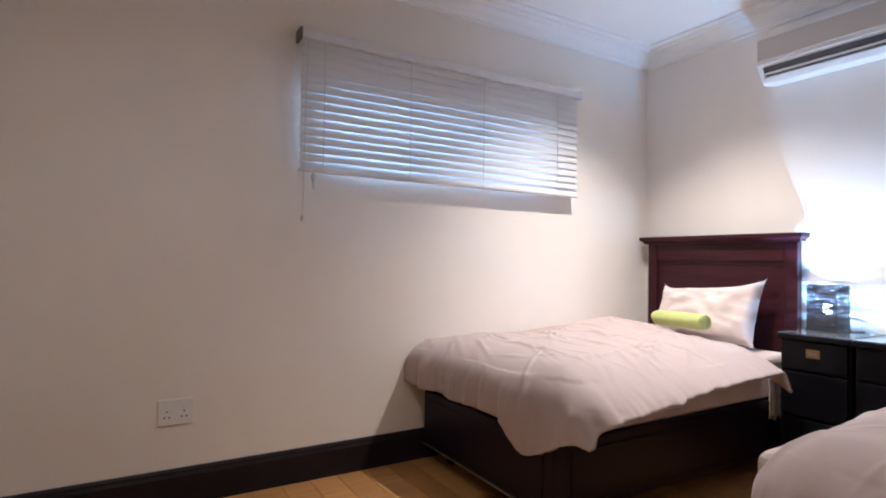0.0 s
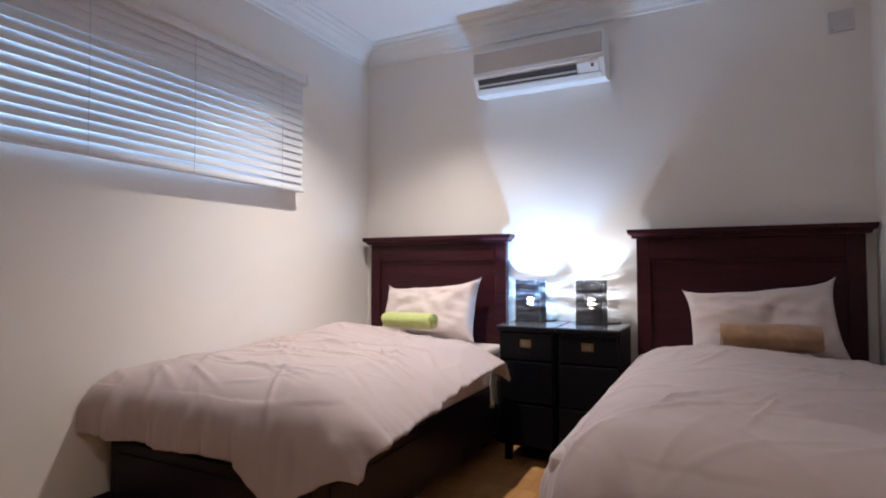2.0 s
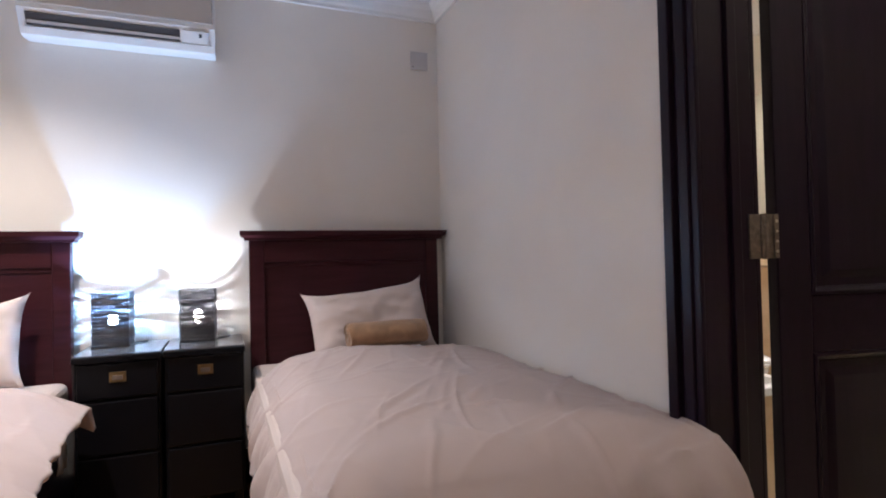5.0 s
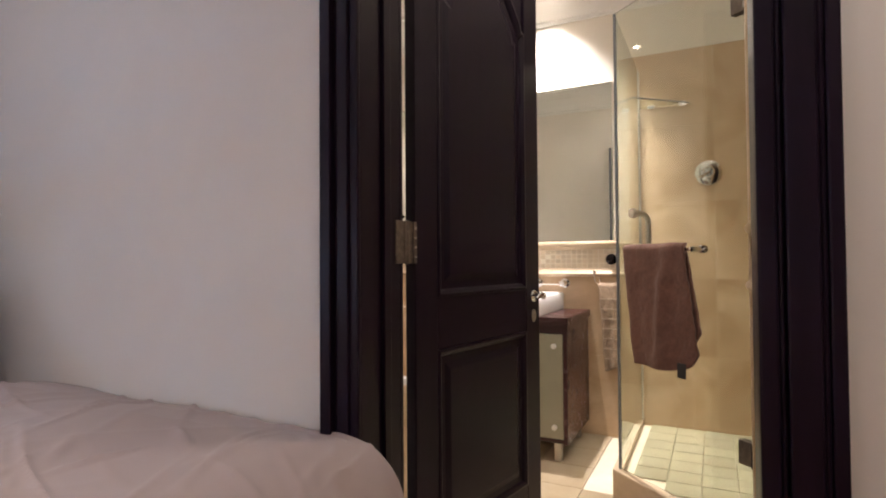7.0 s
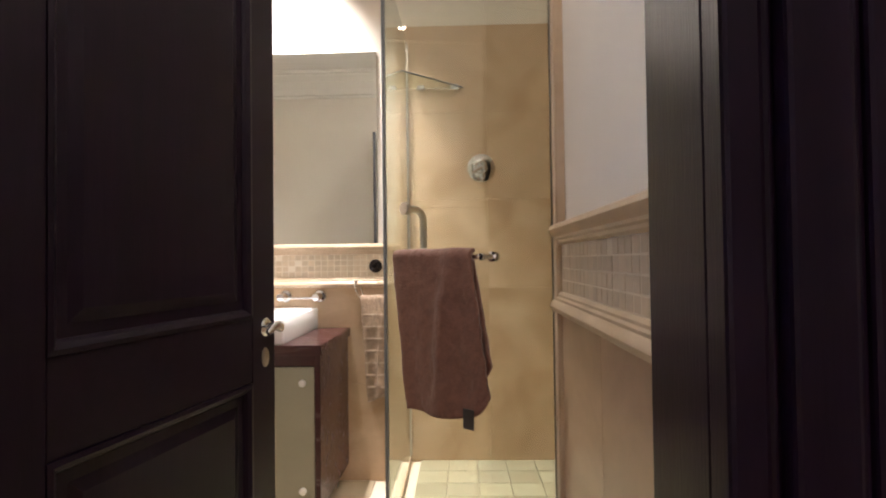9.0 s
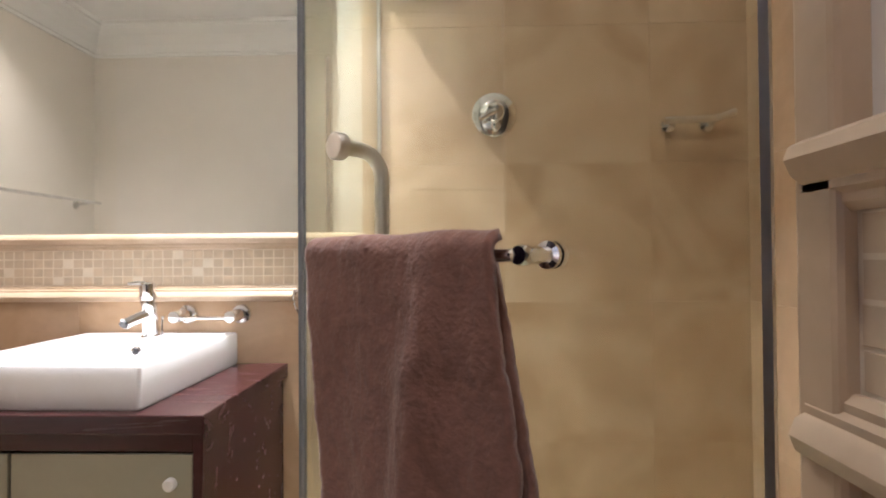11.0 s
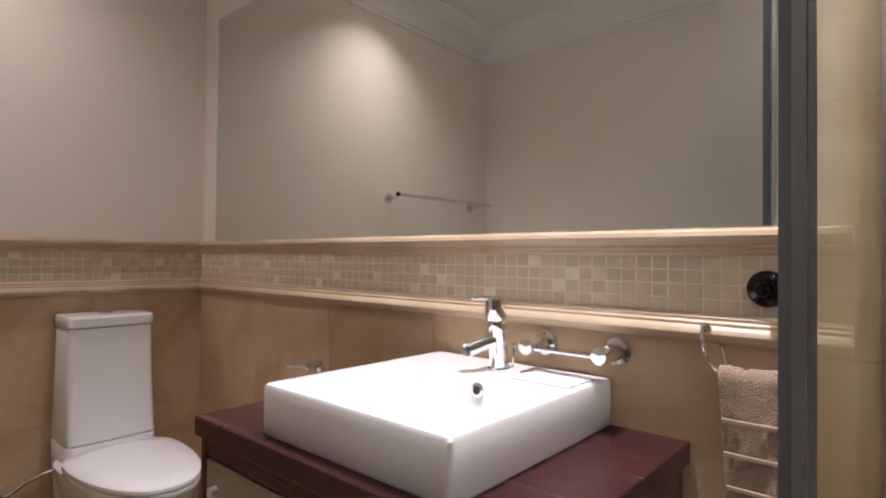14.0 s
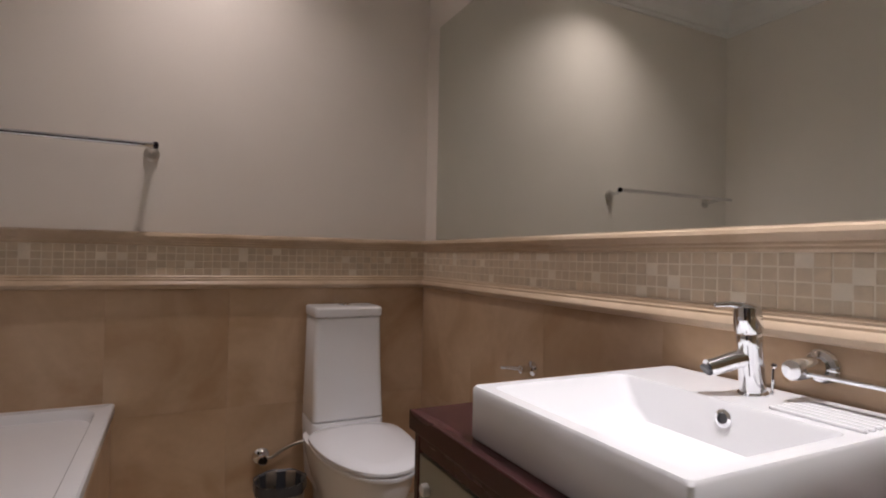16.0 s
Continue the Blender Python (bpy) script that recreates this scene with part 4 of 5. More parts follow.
# venetian blind
def blind(x0, x1, z0, z1, y):
    b = thing("venetian_blind", "closed white slatted venetian blind over the window", "blind", "", ((x0 + x1) / 2, y, z1))
    head = part("headrail", bm_box(x0, x1 + 0.005, y - 0.030, y + 0.025, z1 - 0.045, z1, 0.003), SLAT, b)
    part("bracket", bm_box(x1 + 0.005, x1 + 0.02, y - 0.036, y + 0.055, z1 - 0.055, z1 + 0.012, 0.003), PLASTIC, b)
    part("bracket", bm_box(x0 - 0.012, x0, y - 0.036, y + 0.055, z1 - 0.055, z1 + 0.006, 0.003), HINGE, b)
    me = bpy.data.meshes.new("slat")
    L, w = x1 - x0 - 0.01, 0.052
    vs, fs = [], []
    for sx in (-L / 2, L / 2):
        for k in range(7):
            s = k / 6 * 2 - 1
            vs.append((sx, s * w / 2, 0.0035 * (1 - s * s)))
        for k in range(7):
            s = k / 6 * 2 - 1
            vs.append((sx, s * w / 2, 0.0035 * (1 - s * s) - 0.0022))
    for k in range(6):
        fs.append((k, k + 1, 14 + k + 1, 14 + k))
        fs.append((7 + k, 14 + 7 + k, 14 + 7 + k + 1, 7 + k + 1))
    fs += [(0, 14, 21, 7), (6, 13, 27, 20)]
    me.from_pydata(vs, [], fs)
    me.materials.append(SLAT)
    me.shade_smooth()
    me.set_sharp_from_angle(angle=radians(40))
    n = 15
    zt, zb = z1 - 0.06, z0 + 0.035
    for i in range(n):
        s = new("slat", me)
        s.parent = b
        s.matrix_parent_inverse = b.matrix_world.inverted()
        z = zb + (zt - zb) * i / (n - 1)
        s.matrix_world = pose((x0 + x1) / 2, y, z, 0, 0, 0) @ pose(0, 0, 0, (79 if z > 2.09 else 64 if i < 2 else 71) + 1.0 * math.sin(i * 2.1), 0.08 * math.sin(i), 0)
    part("bottom_rail", bm_box(x0, x1, y - 0.020, y + 0.020, z0, z0 + 0.018, 0.004), SLAT, b)
    for xx in (x0 + 0.12, x0 + 0.62, x0 + 1.12, x1 - 0.20):
        part("ladder_cord", bm_tube([(xx, y - 0.024, z1 - 0.045), (xx, y - 0.026, (z0 + z1) / 2), (xx, y - 0.024, z0)], 0.0016, 6), CORD, b)
    tg = part("cord_knot", bm_lathe([(0.004, 0), (0.012, -0.012), (0.014, -0.03), (0.008, -0.05), (0.003, -0.085)], (x0 + 0.075, y - 0.01, z0 - 0.002), n=14), CORD, b, "cord tassel", True)
    part("pull_cord", bm_tube([(x0 + 0.03, y - 0.03, z1 - 0.05), (x0 + 0.022, y - 0.034, 1.9), (x0 + 0.015, y - 0.03, z0 - 0.22)], 0.0012, 6), CORD, b)
    part("cord_toggle", bm_lathe([(0.003, 0.012), (0.008, 0.006), (0.008, -0.014), (0.004, -0.02)], (x0 + 0.015, y - 0.03, z0 - 0.235), n=12), CORD, b)
    return b


bpy.context.view_layer.update()
blind(1.265, 3.18, 1.585, 2.305, Y_WIN - 0.062)

# ---------------------------------------------------------------- bathroom things
# shower: kerb, floor, glass
def offset_line(d):
    """Points of the shower front shifted by d out of the shower."""
    n = Vector((0.659, 0.752))
    return [(1.551 + d, Y_M), (1.551 + d, -1.856 + d * 0.46), (1.0 + n.x * d, -1.372 + n.y * d)]


kerb = bmesh.new()
oo, ii = offset_line(0.035), offset_line(-0.007)
bm_poly([ii[0], oo[0], oo[1], (oo[2][0], oo[2][1] + 0.02), (ii[2][0] - 0.0, ii[2][1] + 0.03), ii[1]], 0.0, 0.140, kerb, 0.006)
structure("shower_kerb", kerb, TRAV_L, "low stone kerb round the corner shower", "kerb")
shower_floor = structure("shower_floor", bm_poly([(X_SH, Y_M), ii[0], ii[1], (ii[2][0], Y_RE), (X_SH, Y_RE)], 0.0, 0.102), GROUT, "pale stone-tiled shower floor", "floor")

D_DIR = (Vector((*G1, 0)) - Vector((*G0, 0))).normalized()
D_N = Vector((-D_DIR.y, D_DIR.x, 0))
if D_N.y < 0:
    D_N = -D_N


def on_door(a, out, z):
    return Vector((*G0, 0)) + D_DIR * a + D_N * out + Vector((0, 0, z))


DL = (Vector(G1) - Vector(G0)).length
GT = 2.36
fp = tagged(new("shower_screen"), "fixed clear glass shower screen standing on the kerb", "glass screen")
g1 = part("pane", bm_box(1.546, 1.555, Y_M + 0.003, -1.862, 0.137, GT, 0.001), GLASS, fp)
part("edge_strip", bm_box(1.544, 1.557, -1.862, -1.852, 0.137, GT), GREENEDGE, fp, "dark polished glass edge")
g1.visible_shadow = False
part("wall_channel", bm_box(1.540, 1.561, Y_M, Y_M + 0.012, 0.137, GT, 0.001), STEEL, fp)

sd = tagged(new("shower_door"), "hinged clear glass shower door with chrome fittings", "shower door")


def door_slab(a0, a1, o0, o1, z0, z1, bevel=0.0):
    bm = bm_box(a0, a1, o0, o1, z0, z1, bevel)
    sgn = D_N.copy()
    m = Matrix(((D_DIR.x, sgn.x, 0, G0[0]), (D_DIR.y, sgn.y, 0, G0[1]), (0, 0, 1, 0), (0, 0, 0, 1)))
    bm.transform(m)
    bmesh.ops.recalc_face_normals(bm, faces=bm.faces[:])
    return bm


g2 = part("pane", door_slab(0.012, DL - 0.012, -0.004, 0.004, 0.145, GT), GLASS, sd)
g2.visible_shadow = False
part("edge_strip", door_slab(0.004, 0.012, -0.005, 0.005, 0.145, GT), GREENEDGE, sd, "dark polished glass edge")
part("seal_strip", door_slab(DL - 0.012, DL - 0.004, -0.006, 0.006, 0.145, GT), STEEL, sd)
for z in (0.44, 2.11):
    hg = part("hinge", door_slab(DL - 0.065, DL - 0.004, 0.005, 0.017, z - 0.045, z + 0.045, 0.003), HINGE, sd, "dark square glass hinge")
    part("hinge_back", door_slab(DL - 0.065, DL - 0.004, -0.017, -0.005, z - 0.045, z + 0.045, 0.003), HINGE, hg)
    part("hinge_wall_plate", door_slab(DL - 0.004, DL + 0.012, -0.03, 0.03, z - 0.045, z + 0.045, 0.002), CHROME, hg)
# upright pull inside, its cap outside
cz, ca = 1.367, 0.128
part("pull_cap", bm_lathe([(0.021, 0), (0.022, 0.004), (0.022, 0.016), (0.020, 0.019), (0, 0.0195)], on_door(ca, 0.005, cz), D_N, 24), STEEL, sd, "brushed round cap", True)
tube = [on_door(ca, -0.004, cz), on_door(ca, -0.035, cz)]
tube += [on_door(ca, -0.035 - 0.045 * math.sin(radians(a)), cz - 0.045 * (1 - math.cos(radians(a)))) for a in range(15, 91, 15)]
zlow = 1.02
tube += [on_door(ca, -0.080, zlow + 0.045)]
tube += [on_door(ca, -0.035 - 0.045 * math.cos(radians(a)), zlow + 0.045 * (1 - math.sin(radians(a)))) for a in range(15, 91, 15)]
tube += [on_door(ca, -0.004, zlow)]
part("pull_tube", bm_tube(tube, 0.0125, 16), STEEL, sd, "bent metal pull", True)
part("pull_cap", bm_lathe([(0.021, 0), (0.022, 0.004), (0.022, 0.016), (0.020, 0.019), (0, 0.0195)], on_door(ca, 0.005, zlow), D_N, 24), STEEL, sd, "", True)
# towel rail outside
RO, RZ = 0.051, 1.191
ra, rb = 0.126, 0.510
rail = part("towel_rail", bm_tube([on_door(ra - 0.006, RO, RZ), on_door(rb + 0.012, RO, RZ)], 0.0075, 16), CHROME, sd, "round towel rail on the door", True)
for a in (ra, rb):
    part("rail_post", bm_lathe([(0.016, 0), (0.016, 0.006), (0.010, 0.009), (0.010, 0.042), (0.0115, 0.046), (0.012, 0.056), (0.010, 0.062), (0, 0.063)], on_door(a, 0.004, RZ), D_N, 24), CHROME, rail, "", True)
    part("rail_nut", bm_lathe([(0.016, 0), (0.016, 0.010), (0, 0.011)], on_door(a, -0.004, RZ), -D_N, 20), CHROME, rail)


# brown bath towel over the rail
def hanging_towel(name, frame_at, a0, a1, z_top, z_front, z_back, mat_, label, seed, shift=0.0, thick=0.012, amp=0.012):
    """Cloth over a bar: frame_at(along, out, z) places it; it sways sideways by shift towards the hem."""
    bm = bmesh.new()
    nu, nv = 60, 90
    r = 0.026
    lf, lb = z_top - z_front, z_top - z_back
    total = lf + lb + math.pi * r
    rows__ = []
    for i in range(nv + 1):
        s = total * i / nv
        if s < lf:
            out, z, k = r, z_front + s, 1 - s / lf
        elif s < lf + math.pi * r:
            a = (s - lf) / r
            out, z, k = r * math.cos(a), z_top + r * math.sin(a), 0
        else:
            q = s - lf - math.pi * r
            out, z, k = -r, z_top - q, q / lb
        row = []
        for j in range(nu + 1):
            u = j / nu
            a = a0 + (a1 - a0) * u * (1 if out > 0 else 0.93) + shift * k * (1.05 - 0.15 * u) + 0.006 * noise.noise(Vector((k * 3, u * 2, seed)))
            fold_ = amp * (1.5 * min(k * 4, 1) * math.exp(-((u - 0.76 + 0.36 * k) / 0.10) ** 2) + 0.7 * k * math.sin(u * 8 + 3.4) + 0.25 * k * math.sin(u * 21 + 2 * k)) * (1 if out > 0 else 0.3)
            fuzz = 0.0035 * noise.noise(Vector((a * 70, z * 70, out * 40 + seed))) + 0.006 * noise.noise(Vector((a * 14, z * 14, seed)))
            o = out + (fold_ + 0.010 * k) * (1 if out > 0 else -0.3) + fuzz * (1 if out > 0 else -1)
            zz = z + (0.010 * math.sin(u * 5 + seed) + 0.11 * (a1 - a0) * (u - 0.5) + 0.12 * (a1 - a0) * max((u - 0.86) / 0.14, 0) ** 2) * k + (0.4 * fuzz if k == 0 else 0)
            row.append(frame_at(a, o, zz))
        rows__.append(row)
    bm_rings(rows__, bm, loop=False)
    t = thing(name, label, "towel", "", rows__[nv // 2][nu // 2])
    add_solid(part("cloth", bm, mat_, t, "", True), thick)
    return t


bt = hanging_towel("bath_towel", lambda a, o, z: on_door(a, RO + o, z), 0.126, 0.476, RZ + 0.004, 0.700, 0.79, BROWN, "fluffy brown terry bath towel hung over the shower rail", 2, 0.075, 0.013, 0.010)
part("care_label", door_slab(0.455, 0.497, RO + 0.036, RO + 0.039, 0.675, 0.735), DARKP, bt, "dark sewn-in label")

# shower fittings on the back wall
mx = thing("shower_mixer", "round chrome shower mixer on the tiled wall", "shower mixer", "", (1.15, Y_M, 1.655))
MX = (1.150, Y_M + 0.001, 1.675)
part("plate", bm_lathe([(0.076, 0), (0.076, 0.006), (0.070, 0.011), (0.032, 0.013), (0.032, 0.045), (0.028, 0.050), (0, 0.051)], MX, (0, 1, 0), 36), CHROME, mx, "", True)
part("lever", bm_tube([(MX[0], Y_M + 0.05, MX[2]), (MX[0] + 0.02, Y_M + 0.062, MX[2] - 0.01), (MX[0] + 0.05, Y_M + 0.070, MX[2] - 0.03)], [0.011, 0.010, 0.008], 12), CHROME, mx, "", True)
part("diverter", bm_lathe([(0.016, 0.0), (0.016, 0.025), (0.012, 0.03), (0, 0.031)], (MX[0] - 0.004, Y_M + 0.010, MX[2] - 0.045), (0, 1, 0), 18), CHROME, mx, "", True)
sg = thing("corner_shelf", "clear glass corner shelf on chrome clips", "glass shelf", "", (1.5, Y_M, 2.12))
gs = part("shelf_plate", bm_poly([(1.245, Y_M + 0.004), (1.546, Y_M + 0.004), (1.546, -2.49)], 2.113, 2.121), GLASS, sg)
part("shelf_edge", bm_tube([(1.245, Y_M + 0.006, 2.117), (1.545, -2.49, 2.117)], 0.0042, 6), GREENEDGE, sg, "dark polished edge")
for p in ((1.29, Y_M + 0.001), (1.47, Y_M + 0.001)):
    part("clip", bm_box(p[0] - 0.022, p[0] + 0.022, p[1], p[1] + 0.03, 2.098, 2.130, 0.004), CHROME, sg)
sb = thing("soap_rail", "small chrome soap rail in the shower", "soap holder", "", (0.5, Y_M, 1.63))
for xx in (0.56, 0.43):
    part("post", bm_lathe([(0.024, 0), (0.024, 0.006), (0.010, 0.009), (0.010, 0.05)], (xx, Y_M + 0.001, 1.63), (0, 1, 0), 20), CHROME, sb, "", True)
part("bar", bm_tube([(0.59, Y_M + 0.052, 1.635), (0.42, Y_M + 0.055, 1.64), (0.36, Y_M + 0.058, 1.66)], 0.013, 12), CHROME, sb, "", True)

# mirror
mr = thing("wall_mirror", "wide frameless mirror above the travertine dado", "mirror", "", (2.9, Y_M, 1.8))
part("mirror_glass", bm_box(1.716, 4.010, Y_M - T + 0.001, Y_M - 0.003, Z_MIR + 0.002, 2.327, 0.0015), MIRROR, mr)
# a dark reflection near the mirror's edge, put in as a solid strip
part("edge_strip", bm_box(1.726, 1.739, Y_M - 0.003, Y_M + 0.003, Z_MIR + 0.004, 1.885), DARKP, mr, "dark upright strip standing in for a reflection in the mirror")

# vanity unit
VX0, VX1, VY = 1.876, 2.82, -2.154
van = thing("vanity_unit", "cherry wood vanity cabinet with frosted glass doors on steel feet", "vanity", "", (2.34, -2.46, 0))
part("worktop", bm_box(VX0 - 0.004, VX1, Y_M + 0.004, VY, 0.778, 0.824, 0.003), CHERRY, van, "red-brown cherry worktop")
body = part("side_panel", bm_box(VX0 + 0.004, VX0 + 0.028, Y_M + 0.03, VY - 0.012, 0.105, 0.778, 0.002), CHERRY, van)
part("side_panel", bm_box(VX1 - 0.036, VX1 - 0.012, Y_M + 0.03, VY - 0.012, 0.105, 0.778, 0.002), CHERRY, van)
part("bottom_panel", bm_box(VX0 + 0.028, VX1 - 0.036, Y_M + 0.03, VY - 0.03, 0.105, 0.130, 0.002), CHERRY, van)
part("back_panel", bm_box(VX0 + 0.028, VX1 - 0.036, Y_M + 0.03, Y_M + 0.04, 0.130, 0.778), CHERRY, van)
part("front_rail", bm_box(VX0 + 0.028, VX1 - 0.036, VY - 0.035, VY - 0.014, 0.735, 0.778, 0.002), CHERRY, van)
xm = (VX0 + VX1) / 2
for a, b, kx in ((VX0 + 0.030, xm - 0.004, VX0 + 0.080), (xm + 0.004, VX1 - 0.038, VX1 - 0.085)):
    dr = part("door", bm_box(a, b, VY - 0.026, VY - 0.014, 0.135, 0.728, 0.002), FROST, van, "frosted glass door")
    for z in (0.20, 0.66):
        part("round_fixing", bm_lathe([(0.015, 0), (0.015, 0.012), (0.012, 0.016), (0, 0.017)], (kx, VY - 0.014, z), (0, 1, 0), 20), PLASTIC, dr, "", True)
for xx in (VX0 + 0.07, VX1 - 0.07):
    for yy in (VY - 0.06, Y_M + 0.09):
        part("leg", bm_box(xx - 0.02, xx + 0.02, yy - 0.02, yy + 0.02, 0.002, 0.105, 0.002), STEEL, van)


# countertop basin
def basin(x0, x1, y0, y1, z0, z1):
    b = thing("wash_basin", "square white ceramic countertop basin", "basin", "", ((x0 + x1) / 2, (y0 + y1) / 2, z0))

    def rect(xa, xb, ya, yb, z, r, n=5):
        pts = []
        for cx_, cy_, a0 in ((xb - r, yb - r, 0), (xa + r, yb - r, 90), (xa + r, ya + r, 180), (xb - r, ya + r, 270)):
            pts += [Vector((cx_ + r * math.cos(radians(a0 + 90 * k / n)), cy_ + r * math.sin(radians(a0 + 90 * k / n)), z)) for k in range(n + 1)]
        return pts
    rim = 0.030
    back = y0 + 0.192
    rings = [rect(x0 + 0.004, x1 - 0.004, y0, y1 - 0.004, z0, 0.012), rect(x0, x1, y0, y1, z0 + 0.006, 0.012), rect(x0, x1, y0, y1, z1 - 0.006, 0.012), rect(x0 + 0.004, x1 - 0.004, y0 + 0.003, y1 - 0.004, z1, 0.012)]
    rings += [rect(x0 + rim, x1 - rim, back, y1 - rim, z1, 0.022), rect(x0 + rim + 0.005, x1 - rim - 0.005, back + 0.004, y1 - rim - 0.004, z1 - 0.006, 0.022)]
    rings += [rect(x0 + rim + 0.035, x1 - rim - 0.035, back + 0.012, y1 - rim - 0.05, z1 - 0.060, 0.030), rect(x0 + rim + 0.075, x1 - rim - 0.075, back + 0.020, y1 - rim - 0.11, z1 - 0.085, 0.035), rect(x0 + rim + 0.11, x1 - rim - 0.11, back + 0.05, y1 - rim - 0.17, z1 - 0.088, 0.03)]
    part("bowl", bm_rings(rings), CERAMIC, b, "", True)
    xo = (x0 + x1) / 2 - 0.028
    ov = part("overflow", bm_lathe([(0.016, 0.0), (0.017, 0.005), (0.011, 0.007), (0.0105, 0.002), (0, 0.0018)], (xo, back + 0.006, z1 - 0.032), (0, 1, 0.15), 24), CHROME, b, "chrome overflow ring", True)
    part("overflow_hole", bm_lathe([(0.0095, 0.0035), (0, 0.0036)], (xo, back + 0.006, z1 - 0.032), (0, 1, 0.15), 16), DARKP, ov)
    part("drain", bm_lathe([(0.030, 0.0), (0.030, 0.003), (0.020, 0.005), (0, 0.004)], ((x0 + x1) / 2 - 0.10, y1 - 0.21, z1 - 0.088), n=24), CHROME, b, "", True)
    for k in range(6):
        part("soap_ridge", bm_box(x0 + 0.020, x0 + 0.175, y0 + 0.052 + k * 0.021, y0 + 0.064 + k * 0.021, z1 - 0.001, z1 + 0.006, 0.003), CERAMIC, b)
    return b


BX0, BX1, BY0, BY1, BZ = 2.044, 2.580, Y_M + 0.008, -2.19, 0.932
basin(BX0, BX1, BY0, BY1, 0.824, BZ)

# mixer tap on the basin
tx, ty = 2.301, -2.682
tp = thing("basin_tap", "polished chrome single-lever basin tap", "tap", "", (tx, ty, BZ))
part("body", bm_lathe([(0.029, 0), (0.029, 0.004), (0.0245, 0.008), (0.0235, 0.10), (0.0245, 0.104), (0.0245, 0.118), (0.0235, 0.122)], (tx, ty, BZ), (0, 0.12, 1), 28), CHROME, tp, "", True)
sp = part("spout", bm_tube([(tx, ty + 0.008, BZ + 0.075), (tx + 0.014, ty + 0.042, BZ + 0.068), (tx + 0.028, ty + 0.076, BZ + 0.056), (tx + 0.034, ty + 0.090, BZ + 0.052)], [0.020, 0.0185, 0.0175, 0.0175], 20), CHROME, tp, "", True)
part("aerator", bm_lathe([(0.0135, 0), (0.0135, 0.006), (0.010, 0.007), (0, 0.006)], (tx + 0.0343, ty + 0.0908, BZ + 0.0515), (0.15, 0.75, -0.6), 20), DARKP, sp)
hd = part("head", bm_lathe([(0.024, 0.125), (0.026, 0.130), (0.0265, 0.165), (0.024, 0.178), (0.012, 0.184), (0, 0.185)], (tx, ty, BZ), (0, 0.12, 1), 28), CHROME, tp, "", True)
part("lever", bm_tube([(tx, ty + 0.02, BZ + 0.176), (tx + 0.015, ty + 0.055, BZ + 0.180), (tx + 0.026, ty + 0.082, BZ + 0.178)], [0.008, 0.006, 0.0045], 10), CHROME, hd, "", True)
part("pop_up_rod", bm_tube([(tx - 0.02, ty - 0.03, BZ), (tx - 0.02, ty - 0.034, BZ + 0.055)], 0.003, 8), CHROME, tp)
part("pop_up_knob", bm_lathe([(0.003, 0), (0.006, 0.004), (0.005, 0.010), (0, 0.011)], (tx - 0.02, ty - 0.034, BZ + 0.053), n=12), CHROME, tp)

# chrome holder with two posts
ho = thing("tumbler_holder", "chrome wall holder with two round posts", "holder", "", (2.12, Y_M, 1.0))
for xx, zz in ((2.036, 0.992), (2.224, 0.999)):
    ps = part("post", bm_lathe([(0.034, 0), (0.034, 0.005), (0.030, 0.010), (0.020, 0.012), (0.020, 0.098), (0.018, 0.101), (0, 0.102)], (xx, Y_M + 0.001, 0.995), (0, 1, 0), 28), CHROME, ho, "", True)
part("bar", bm_box(2.036, 2.226, Y_M + 0.040, Y_M + 0.086, 0.985, 0.994, 0.003), CHROME, ho)

# towel ring with hand towel, robe hook
tr = thing("towel_ring", "chrome towel ring hook on the wall", "towel ring", "", (1.825, Y_M, 1.07))
part("mount", bm_lathe([(0.012, 0), (0.012, 0.005), (0.006, 0.008), (0.006, 0.030), (0.009, 0.033), (0, 0.036)], (1.836, Y_M + 0.001, 1.072), (0, 1, 0), 16), CHROME, tr, "", True)
part("ring", bm_tube([Vector((1.819, Y_M + 0.034, 1.028)) + Vector((-0.016 * math.sin(a) * -1 + 0.010 * math.cos(a), 0.026 * math.cos(a), 0.046 * math.sin(a))) for a in (2 * math.pi * k / 32 for k in range(33))], 0.0035, 8, cap=False), CHROME, tr, "", True)


def at_ring(a, o, z):
    return Vector((1.797 - a, Y_M + 0.034 + o * 0.8, z))


ht = hanging_towel("hand_towel", at_ring, -0.010, 0.120, 0.975, 0.450, 0.52, BEIGE_T, "beige banded terry hand towel hanging from the ring", 5, 0.036, 0.010, 0.004)
for k in range(7):
    z = 0.510 + k * 0.064
    lean = 0.036 * (0.975 - z) / 0.525
    part("woven_band", bm_box(1.680 - lean, 1.803 - lean, Y_M + 0.060, Y_M + 0.0655, z, z + 0.008, 0.001), BROWN_BAND, ht)
rh = thing("robe_hook", "dark round chrome robe hook", "hook", "", (1.72, Y_M, 1.158))
part("rosette", bm_lathe([(0.036, 0), (0.036, 0.008), (0.030, 0.013), (0.012, 0.015), (0.010, 0.045), (0.014, 0.050), (0.012, 0.056), (0, 0.057)], (1.730, Y_M + 0.001, 1.154), (0, 1, 0), 28), DARKCHROME, rh, "", True)

